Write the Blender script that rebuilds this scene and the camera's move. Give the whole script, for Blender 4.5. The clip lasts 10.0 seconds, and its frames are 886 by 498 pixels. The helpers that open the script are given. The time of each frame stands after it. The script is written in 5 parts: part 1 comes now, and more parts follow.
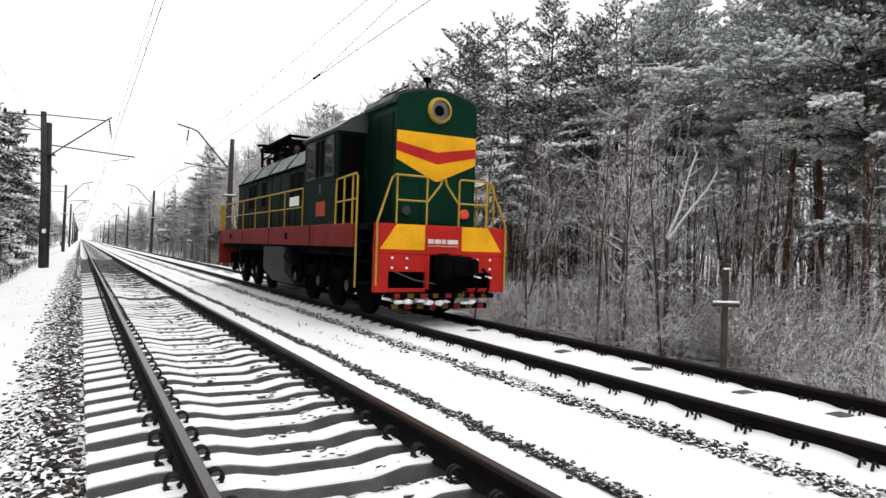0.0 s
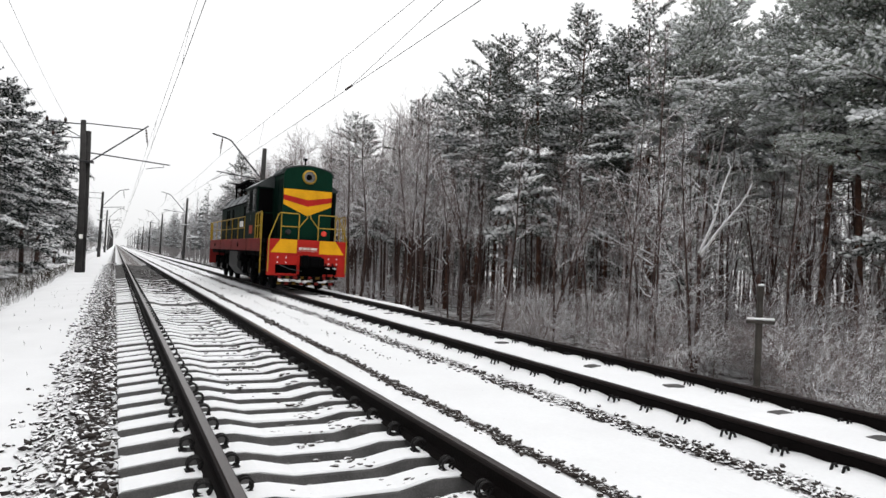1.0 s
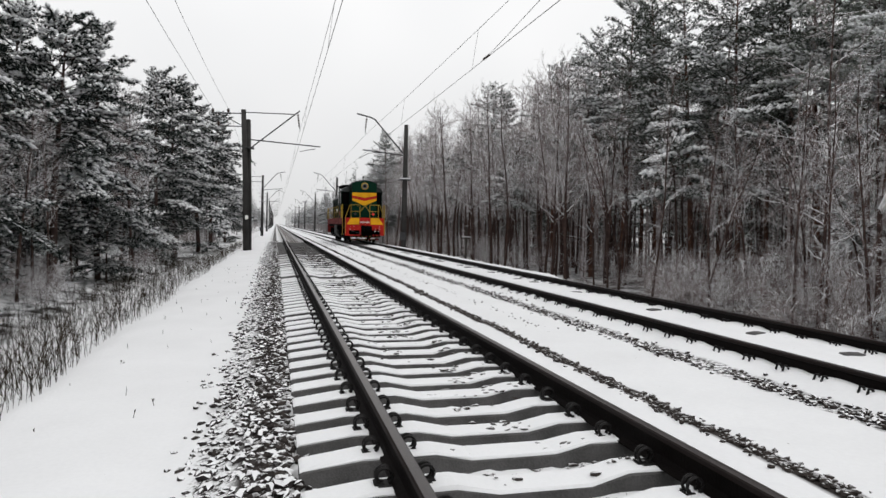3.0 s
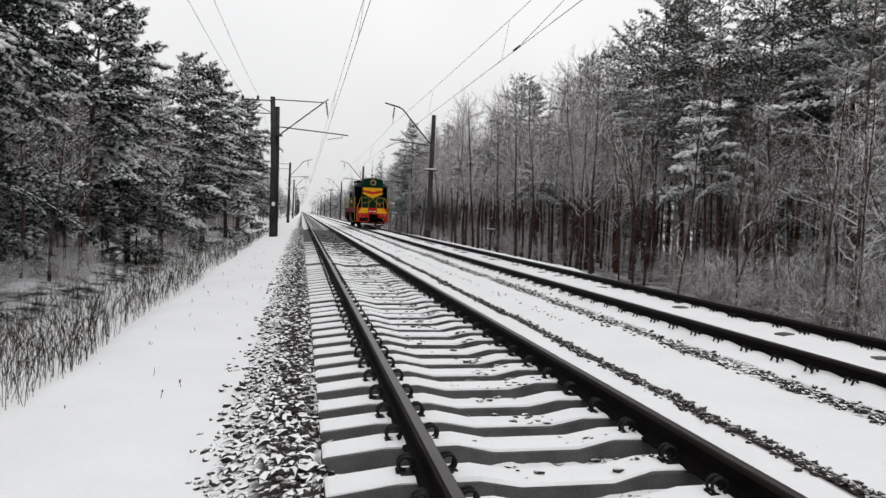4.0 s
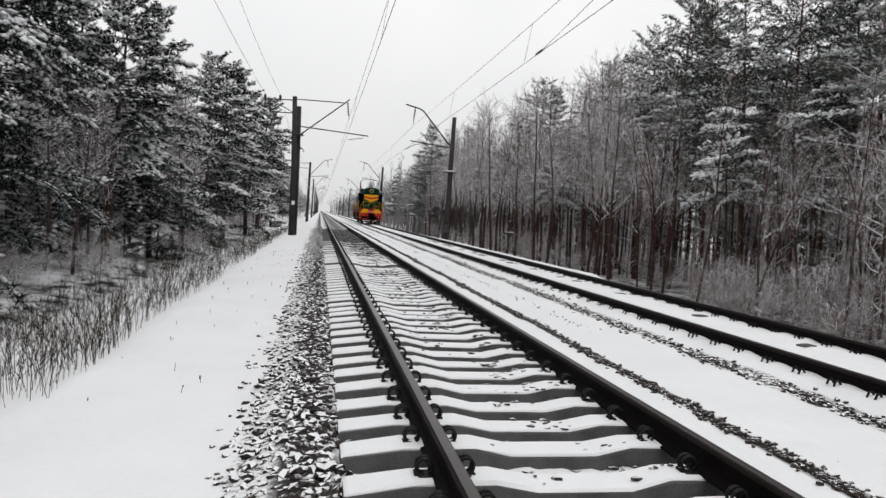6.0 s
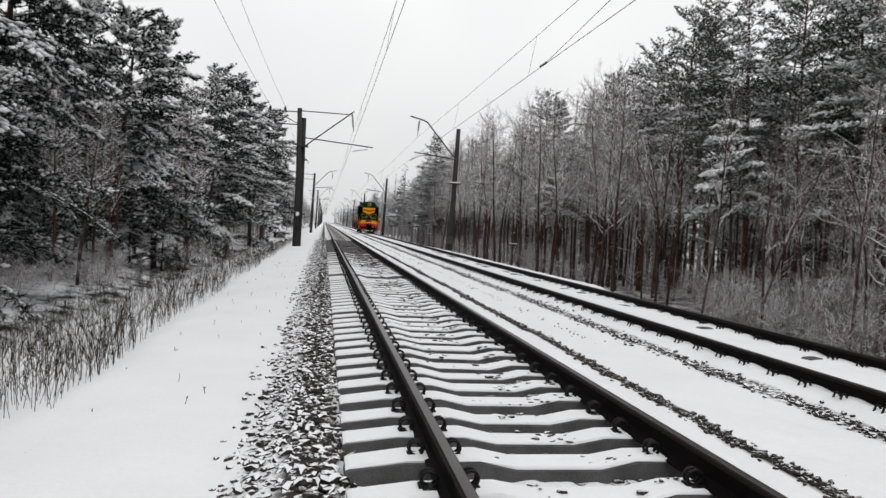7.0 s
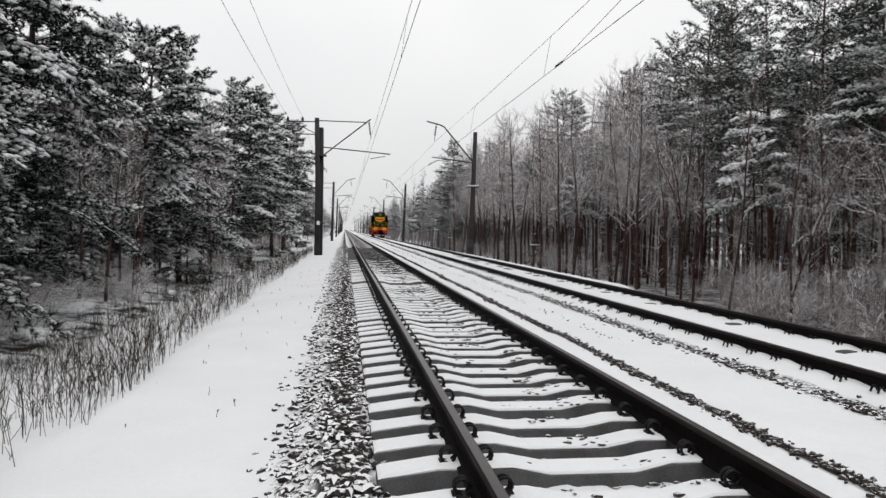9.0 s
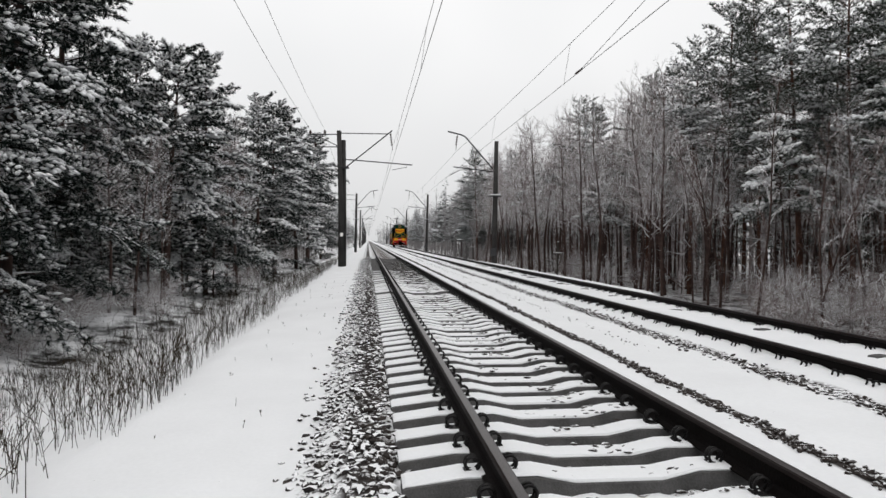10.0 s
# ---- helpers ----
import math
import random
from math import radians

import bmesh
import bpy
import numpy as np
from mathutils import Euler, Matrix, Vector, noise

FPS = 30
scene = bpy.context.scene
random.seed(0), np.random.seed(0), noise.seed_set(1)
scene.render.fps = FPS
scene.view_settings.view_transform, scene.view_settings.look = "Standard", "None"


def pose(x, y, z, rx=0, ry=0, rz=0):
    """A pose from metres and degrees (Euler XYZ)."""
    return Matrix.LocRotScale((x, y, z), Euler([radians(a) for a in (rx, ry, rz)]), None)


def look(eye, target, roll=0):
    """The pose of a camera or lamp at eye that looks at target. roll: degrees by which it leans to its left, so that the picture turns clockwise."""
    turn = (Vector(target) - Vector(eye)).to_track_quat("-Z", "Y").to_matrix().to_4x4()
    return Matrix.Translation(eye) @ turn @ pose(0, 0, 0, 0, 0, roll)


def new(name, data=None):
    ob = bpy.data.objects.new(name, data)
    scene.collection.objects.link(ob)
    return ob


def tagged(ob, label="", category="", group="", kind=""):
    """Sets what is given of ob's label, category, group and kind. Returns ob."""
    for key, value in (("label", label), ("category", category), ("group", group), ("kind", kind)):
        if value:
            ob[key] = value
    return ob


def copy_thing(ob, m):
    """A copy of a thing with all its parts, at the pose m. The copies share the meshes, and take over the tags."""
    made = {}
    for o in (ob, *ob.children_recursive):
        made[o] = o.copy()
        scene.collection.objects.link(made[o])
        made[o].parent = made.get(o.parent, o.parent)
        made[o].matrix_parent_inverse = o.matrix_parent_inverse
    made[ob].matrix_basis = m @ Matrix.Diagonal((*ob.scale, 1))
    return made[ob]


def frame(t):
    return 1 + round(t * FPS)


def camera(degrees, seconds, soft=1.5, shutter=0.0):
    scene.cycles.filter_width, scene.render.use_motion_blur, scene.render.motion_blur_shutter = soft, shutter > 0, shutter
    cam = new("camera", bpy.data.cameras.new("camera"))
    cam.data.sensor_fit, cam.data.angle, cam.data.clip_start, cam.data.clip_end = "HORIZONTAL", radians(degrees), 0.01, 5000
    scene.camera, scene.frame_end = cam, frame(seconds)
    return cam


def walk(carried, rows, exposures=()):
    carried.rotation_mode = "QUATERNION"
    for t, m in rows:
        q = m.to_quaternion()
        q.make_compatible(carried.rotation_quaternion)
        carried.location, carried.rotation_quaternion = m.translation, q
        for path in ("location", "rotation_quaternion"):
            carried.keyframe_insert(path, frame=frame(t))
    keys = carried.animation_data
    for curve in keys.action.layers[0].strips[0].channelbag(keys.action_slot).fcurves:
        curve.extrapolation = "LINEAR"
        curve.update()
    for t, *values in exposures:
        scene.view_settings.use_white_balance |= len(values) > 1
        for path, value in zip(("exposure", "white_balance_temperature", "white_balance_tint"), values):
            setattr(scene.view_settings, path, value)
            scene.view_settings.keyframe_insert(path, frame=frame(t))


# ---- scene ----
cam = camera(66.8, 10.0)

PATH = [
    (0, (-1.424, -0.601, 1.27), (-0.474, 1.159, 1.272), 1.8),
    (0.5, (-1.43, -0.582, 1.269), (-0.53, 1.203, 1.285), 2.0),
    (1, (-1.441, -0.572, 1.274), (-0.565, 1.226, 1.305), 2.7),
    (1.5, (-1.453, -0.553, 1.27), (-0.638, 1.273, 1.278), 2.2),
    (2, (-1.497, -0.557, 1.274), (-0.832, 1.329, 1.219), 1.3),
    (2.5, (-1.489, -0.573, 1.253), (-0.946, 1.35, 1.196), 0.4),
    (4, (-1.511, -0.557, 1.243), (-1.096, 1.397, 1.145), 2.1),
    (4.5, (-1.528, -0.565, 1.253), (-1.148, 1.397, 1.176), 2.8),
    (5, (-1.54, -0.571, 1.25), (-1.183, 1.394, 1.16), 3.1),
    (5.5, (-1.542, -0.561, 1.25), (-1.174, 1.402, 1.154), 3.2),
    (7, (-1.552, -0.569, 1.254), (-1.2, 1.399, 1.192), 3.4),
    (7.5, (-1.561, -0.57, 1.261), (-1.213, 1.399, 1.227), 2.7),
    (8, (-1.572, -0.573, 1.258), (-1.237, 1.398, 1.215), 2.6),
    (8.5, (-1.574, -0.559, 1.249), (-1.239, 1.412, 1.197), 2.6),
    (9, (-1.575, -0.554, 1.268), (-1.284, 1.424, 1.215), 1.3),
    (9.5, (-1.569, -0.56, 1.268), (-1.34, 1.427, 1.247), -0.1),
    (10, (-1.562, -0.573, 1.261), (-1.34, 1.415, 1.236), 0.3),
]
walk(cam, [(t, look(eye, target, roll)) for t, eye, target, roll in PATH], exposures=[(0, 0.56), (0.6, 0.47), (1.0, 0.38), (1.7, 0.25), (2.5, 0.10), (4.0, 0.05), (10.0, 0.03)])

# ---- world, sky and light ----
world = bpy.data.worlds.new("overcast_sky")
scene.world = world
world.use_nodes = True
wn, wl = world.node_tree.nodes, world.node_tree.links
wn.clear()
w_sky = wn.new("ShaderNodeTexSky")
w_sky.sky_type = "NISHITA"
w_sky.sun_disc = False
w_sky.sun_elevation, w_sky.sun_rotation = radians(59.5), radians(168.7)
w_sky.air_density, w_sky.dust_density = 1.0, 4.0
w_bw = wn.new("ShaderNodeRGBToBW")
w_coord = wn.new("ShaderNodeTexCoord")
w_cloud = wn.new("ShaderNodeTexNoise")
w_cloud.inputs["Scale"].default_value = 1.6
w_cloud.inputs["Detail"].default_value = 3
w_ramp = wn.new("ShaderNodeValToRGB")
w_ramp.color_ramp.elements[0].position, w_ramp.color_ramp.elements[0].color = 0.3, (0.76, 0.77, 0.785, 1)
w_ramp.color_ramp.elements[1].position, w_ramp.color_ramp.elements[1].color = 0.7, (0.92, 0.92, 0.925, 1)
w_mix = wn.new("ShaderNodeMix")
w_mix.data_type = "RGBA"
w_mix.inputs["Factor"].default_value = 0.975
w_bg = wn.new("ShaderNodeBackground")
w_bg.inputs["Strength"].default_value = 0.95
w_out = wn.new("ShaderNodeOutputWorld")
wl.new(w_sky.outputs["Color"], w_bw.inputs["Color"])
wl.new(w_coord.outputs["Generated"], w_cloud.inputs["Vector"])
wl.new(w_cloud.outputs["Fac"], w_ramp.inputs["Fac"])
wl.new(w_bw.outputs["Val"], w_mix.inputs["A"])
wl.new(w_ramp.outputs["Color"], w_mix.inputs["B"])
w_sep = wn.new("ShaderNodeSeparateXYZ")
w_mist = wn.new("ShaderNodeMapRange")
w_mist.interpolation_type = "SMOOTHSTEP"
for socket, value in (("From Min", 0.0), ("From Max", 0.34), ("To Min", 0.84), ("To Max", 1.05)):
    w_mist.inputs[socket].default_value = value
w_mul = wn.new("ShaderNodeVectorMath")
w_mul.operation = "SCALE"
wl.new(w_coord.outputs["Generated"], w_sep.inputs[0])
wl.new(w_sep.outputs["Z"], w_mist.inputs["Value"])
wl.new(w_mix.outputs["Result"], w_mul.inputs[0])
wl.new(w_mist.outputs["Result"], w_mul.inputs["Scale"])
wl.new(w_mul.outputs["Vector"], w_bg.inputs["Color"])
wl.new(w_bg.outputs["Background"], w_out.inputs["Surface"])

sun_data = bpy.data.lights.new("sun", "SUN")
sun_data.energy, sun_data.angle, sun_data.color = 0.6, radians(40), (1.0, 0.97, 0.94)
sun = new("sun", sun_data)
sun.matrix_world = look((6, -30, 52), (0, 0, 0))


# ---- materials ----
def material(name, base, rough=0.6, metal=0.0, vary=0.25, scale=6.0, fine=60.0, bump=0.15, spec=0.15, second=None, emit=None):
    """A painted or natural surface with variation at two scales and fine relief."""
    m = bpy.data.materials.new(name)
    m.use_nodes = True
    n, l = m.node_tree.nodes, m.node_tree.links
    b = n["Principled BSDF"]
    b.inputs["Roughness"].default_value = rough
    b.inputs["Metallic"].default_value = metal
    b.inputs["Specular IOR Level"].default_value = spec
    co = n.new("ShaderNodeTexCoord")
    a = n.new("ShaderNodeTexNoise")
    a.inputs["Scale"].default_value, a.inputs["Detail"].default_value = scale, 4
    f = n.new("ShaderNodeTexNoise")
    f.inputs["Scale"].default_value, f.inputs["Detail"].default_value = fine, 3
    l.new(co.outputs["Object"], a.inputs["Vector"])
    l.new(co.outputs["Object"], f.inputs["Vector"])
    ramp = n.new("ShaderNodeValToRGB")
    lo = second or tuple(c * (1 - vary) for c in base)
    hi = tuple(min(1, c * (1 + vary * 0.6)) for c in base)
    ramp.color_ramp.elements[0].position, ramp.color_ramp.elements[0].color = 0.32, (*lo, 1)
    ramp.color_ramp.elements[1].position, ramp.color_ramp.elements[1].color = 0.66, (*hi, 1)
    mixf = n.new("ShaderNodeMath")
    mixf.operation = "MULTIPLY_ADD"
    mixf.inputs[1].default_value, mixf.inputs[2].default_value = 0.35, 0.0
    add = n.new("ShaderNodeMath")
    add.operation = "MULTIPLY_ADD"
    add.inputs[1].default_value = 0.65
    l.new(f.outputs["Fac"], mixf.inputs[0])
    l.new(a.outputs["Fac"], add.inputs[0])
    l.new(mixf.outputs[0], add.inputs[2])
    l.new(add.outputs[0], ramp.inputs["Fac"])
    l.new(ramp.outputs["Color"], b.inputs["Base Color"])
    bp = n.new("ShaderNodeBump")
    bp.inputs["Strength"].default_value, bp.inputs["Distance"].default_value = bump, 0.01
    l.new(f.outputs["Fac"], bp.inputs["Height"])
    l.new(bp.outputs["Normal"], b.inputs["Normal"])
    if emit:
        b.inputs["Emission Color"].default_value = (*emit[0], 1)
        b.inputs["Emission Strength"].default_value = emit[1]
    return m


def snowed(name, base, second, edge=(0.25, 0.6), snow=(0.82, 0.83, 0.85), scale=8.0, fine=50.0, rough=0.85, patch=0.5):
    """A rough surface on whose upward faces snow lies, with an uneven edge."""
    m = material(name, base, rough, 0, 0.3, scale, fine, 0.4, 0.06, second)
    n, l = m.node_tree.nodes, m.node_tree.links
    b = n["Principled BSDF"]
    src = b.inputs["Base Color"].links[0].from_socket
    g = n.new("ShaderNodeNewGeometry")
    s = n.new("ShaderNodeSeparateXYZ")
    l.new(g.outputs["Normal"], s.inputs[0])
    co = n.new("ShaderNodeTexCoord")
    no = n.new("ShaderNodeTexNoise")
    no.inputs["Scale"].default_value = scale * 1.7
    l.new(co.outputs["Object"], no.inputs["Vector"])
    ma = n.new("ShaderNodeMath")
    ma.operation = "MULTIPLY_ADD"
    ma.inputs[1].default_value, ma.inputs[2].default_value = patch, -patch / 2
    l.new(no.outputs["Fac"], ma.inputs[0])
    ad = n.new("ShaderNodeMath")
    l.new(s.outputs["Z"], ad.inputs[0])
    l.new(ma.outputs[0], ad.inputs[1])
    mr = n.new("ShaderNodeMapRange")
    mr.inputs["From Min"].default_value, mr.inputs["From Max"].default_value = edge
    l.new(ad.outputs[0], mr.inputs["Value"])
    mx = n.new("ShaderNodeMix")
    mx.data_type = "RGBA"
    mx.inputs["B"].default_value = (*snow, 1)
    l.new(mr.outputs["Result"], mx.inputs["Factor"])
    l.new(src, mx.inputs["A"])
    l.new(mx.outputs["Result"], b.inputs["Base Color"])
    return m


SNOW = material("snow", (0.76, 0.765, 0.775), 0.9, 0, 0.05, 1.2, 40, 0.25, 0.15)
CONCRETE = material("concrete", (0.088, 0.086, 0.085), 0.85, 0, 0.45, 4, 70, 0.5, 0.2)
POLE_CONCRETE = material("pole_concrete", (0.04, 0.038, 0.037), 0.9, 0, 0.45, 2, 30, 0.4, 0.2)
RAIL_STEEL = material("rail_steel", (0.0045, 0.0032, 0.003), 0.65, 0.0, 0.4, 4, 60, 0.25, 0.06)
RAIL_TOP = material("rail_running_face", (0.026, 0.018, 0.017), 0.3, 0.3, 0.35, 3, 90, 0.1, 0.5)
RAIL_BROWN = material("rail_dull_face", (0.011, 0.0068, 0.006), 0.55, 0.0, 0.4, 3, 90, 0.1, 0.12)
IRON = material("black_iron", (0.007, 0.006, 0.006), 0.5, 0.0, 0.3, 8, 60, 0.2, 0.2)
GALV = material("grey_steel", (0.06, 0.06, 0.063), 0.6, 0.5, 0.3, 5, 40, 0.2)
WIRE = material("wire_metal", (0.06, 0.06, 0.062), 0.6, 0.4, 0.2, 3, 30, 0.0)
STONE = snowed("ballast_stone", (0.05, 0.044, 0.043), (0.014, 0.012, 0.012), (0.66, 0.74), patch=0.25, scale=9, snow=(0.8, 0.805, 0.815))
STONE_BARE = snowed("bare_ballast_stone", (0.05, 0.042, 0.038), (0.022, 0.019, 0.018), (0.88, 1.05), patch=0.4, scale=9, snow=(0.8, 0.805, 0.815))
BARK_PINE = snowed("pine_bark", (0.10, 0.050, 0.034), (0.032, 0.021, 0.018), (0.5, 0.8), scale=5)
BARK = snowed("dark_bark", (0.070, 0.046, 0.040), (0.025, 0.017, 0.015), (0.4, 0.75), scale=5)
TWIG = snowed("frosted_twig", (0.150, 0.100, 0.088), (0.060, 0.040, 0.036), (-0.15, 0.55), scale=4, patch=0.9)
# a paler grey than the near twigs
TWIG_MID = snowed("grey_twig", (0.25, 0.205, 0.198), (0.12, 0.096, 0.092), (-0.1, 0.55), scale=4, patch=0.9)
# far twigs: distance haze put into a paler, flatter grey
TWIG_FAR = snowed("hazed_twig", (0.24, 0.225, 0.225), (0.15, 0.14, 0.14), (0.0, 0.5), scale=2, patch=0.9, snow=(0.48, 0.49, 0.5))
NEEDLE = snowed("pine_needles", (0.056, 0.067, 0.052), (0.016, 0.021, 0.016), (0.25, 1.15), scale=1.2, patch=1.0, snow=(0.55, 0.57, 0.57))
NEEDLE_FROST = snowed("frosted_needles", (0.33, 0.36, 0.31), (0.15, 0.17, 0.14), (-0.35, 0.8), scale=1.2, patch=1.0, snow=(0.62, 0.64, 0.64))
NEEDLE_DARK = snowed("spruce_needles", (0.012, 0.0185, 0.0155), (0.0025, 0.0045, 0.0037), (0.6, 1.25), scale=1.5, patch=0.9, snow=(0.6, 0.63, 0.63))
# far needles greyed, since haze is painted into their colour
NEEDLE_FAR = snowed("hazed_needles", (0.17, 0.18, 0.175), (0.11, 0.115, 0.115), (0.2, 0.8), scale=2, patch=0.8, snow=(0.48, 0.49, 0.5))
WEED = snowed("dry_weeds", (0.045, 0.034, 0.024), (0.012, 0.011, 0.008), (0.75, 1.2), scale=3, patch=0.9)
BIRCH = snowed("birch_bark", (0.62, 0.60, 0.58), (0.36, 0.34, 0.33), (-0.3, 0.3), scale=4)

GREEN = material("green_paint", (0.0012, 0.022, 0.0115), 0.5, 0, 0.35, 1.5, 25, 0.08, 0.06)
# darker copy of the green for the body sides, shade put into its colour
GREEN_SIDE = material("shaded_green_paint", (0.0012, 0.0105, 0.0070), 0.55, 0, 0.45, 1.2, 20, 0.1, 0.05)
YELLOW = material("yellow_paint", (0.68, 0.33, 0.006), 0.5, 0, 0.2, 2, 25, 0.08)
RAIL_YELLOW = material("faded_yellow_paint", (0.36, 0.23, 0.03), 0.55, 0, 0.25, 4, 30, 0.08)
DIRTY_YELLOW = material("sooty_yellow_paint", (0.10, 0.055, 0.008), 0.7, 0, 0.5, 6, 30, 0.2)
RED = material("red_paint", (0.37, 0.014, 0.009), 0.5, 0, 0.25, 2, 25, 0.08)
# the side sills' shade is in this darker red; the dirty stripes share it
RED_SIDE = material("shaded_dirty_red_paint", (0.17, 0.014, 0.012), 0.6, 0, 0.35, 1.5, 20, 0.1)
ORANGE = material("orange_paint", (0.34, 0.045, 0.012), 0.5)
BLACK = material("sooty_black", (0.002, 0.002, 0.0022), 0.85, 0.0, 0.4, 3, 30, 0.15, 0.03)
GREY_TANK = material("grey_tank_paint", (0.04, 0.04, 0.04), 0.6, 0, 0.3, 2, 25, 0.1)
DARK_ROOF = snowed("snowy_roof_paint", (0.05, 0.055, 0.055), (0.025, 0.03, 0.03), (0.3, 0.75), snow=(0.30, 0.31, 0.32), scale=1.6, patch=0.6)
WHITE = material("white_paint", (0.78, 0.77, 0.74), 0.6, 0, 0.12, 4, 30, 0.05)
PALE = material("worn_pale_paint", (0.62, 0.54, 0.48), 0.6, 0, 0.3, 9, 40, 0.05)
GLASS = material("window_glass", (0.012, 0.014, 0.015), 0.06, 0, 0.2, 2, 20, 0.0, 0.8)
LENS = material("lamp_lens", (0.14, 0.135, 0.13), 0.1, 0.3, 0.4, 8, 40, 0.0, 0.8)
RED_LAMP = material("red_lamp_glass", (0.20, 0.015, 0.012), 0.2, 0, 0.1, 8, 40, 0, 0.4, None, ((1.0, 0.10, 0.06), 0.3))
POST_GREY = material("damp_post_concrete", (0.05, 0.045, 0.04), 0.9, 0, 0.5, 3, 30, 0.4, 0.1)
INSULATOR = material("brown_porcelain", (0.04, 0.022, 0.018), 0.25, 0, 0.2, 10, 40, 0)


def ground_material():
    """Snow that thins to litter in the woods, and to dirt in the bed of the track."""
    m = material("snowy_ground", (0.76, 0.765, 0.775), 0.92, 0, 0.05, 0.8, 26, 0.35, 0.12)
    n, l = m.node_tree.nodes, m.node_tree.links
    b = n["Principled BSDF"]
    src = b.inputs["Base Color"].links[0].from_socket
    co = n.new("ShaderNodeTexCoord")
    sp = n.new("ShaderNodeSeparateXYZ")
    l.new(co.outputs["Object"], sp.inputs[0])

    def noise_tex(scale, detail=5, rough=0.6):
        t = n.new("ShaderNodeTexNoise")
        t.inputs["Scale"].default_value, t.inputs["Detail"].default_value, t.inputs["Roughness"].default_value = scale, detail, rough
        l.new(co.outputs["Object"], t.inputs["Vector"])
        return t.outputs["Fac"]

    def ranged(sock, lo, hi, a=0.0, z=1.0):
        r = n.new("ShaderNodeMapRange")
        r.inputs["From Min"].default_value, r.inputs["From Max"].default_value = lo, hi
        r.inputs["To Min"].default_value, r.inputs["To Max"].default_value = a, z
        l.new(sock, r.inputs["Value"])
        return r.outputs["Result"]

    def times(a, c):
        t = n.new("ShaderNodeMath")
        t.operation = "MULTIPLY"
        l.new(a, t.inputs[0])
        l.new(c, t.inputs[1])
        return t.outputs[0]

    def over(colour, fac):
        nonlocal src
        x = n.new("ShaderNodeMix")
        x.data_type = "RGBA"
        x.inputs["B"].default_value = (*colour, 1)
        l.new(fac, x.inputs["Factor"])
        l.new(src, x.inputs["A"])
        src = x.outputs["Result"]

    # litter under the trees, both sides
    litter = ranged(noise_tex(0.9, 6, 0.75), 0.45, 0.60)
    over((0.10, 0.085, 0.08), times(ranged(noise_tex(1.3, 6, 0.75), 0.42, 0.58), ranged(sp.outputs["X"], 8.0, 13.0)))
    over((0.022, 0.021, 0.02), times(times(litter, ranged(sp.outputs["X"], -7.1, -7.7)), ranged(sp.outputs["X"], -10.5, -8.8, 0.35, 1.0)))
    # dirt and stones through the thin snow between the rails
    bed = times(ranged(sp.outputs["X"], -1.3, -0.2), ranged(sp.outputs["X"], 1.0, 0.3))
    far = ranged(sp.outputs["Y"], 5.0, 15.0, 0.0, 1.0)
    over((0.09, 0.075, 0.07), times(times(ranged(noise_tex(9, 5, 0.7), 0.36, 0.48), bed), far))
    over((0.07, 0.055, 0.05), times(ranged(noise_tex(14, 4, 0.7), 0.60, 0.66), bed))
    # dark stone under the thin snow of the shoulder and the two strips
    for x0, x1, lo, hi in ((-2.06, -1.68, 0.50, 0.60), (-1.80, -1.34, 0.35, 0.45), (1.47, 1.65, 0.28, 0.36), (2.80, 3.18, 0.46, 0.56)):
        w = (x1 - x0) * 0.22
        band = times(ranged(sp.outputs["X"], x0, x0 + w), ranged(sp.outputs["X"], x1, x1 - w))
        over((0.035, 0.030, 0.028), times(band, ranged(noise_tex(16, 4, 0.7), lo, hi)))
    # trodden specks
    over((0.2, 0.18, 0.16), ranged(noise_tex(11, 3, 0.7), 0.745, 0.78))
    l.new(src, b.inputs["Base Color"])
    return m


GROUND = ground_material()


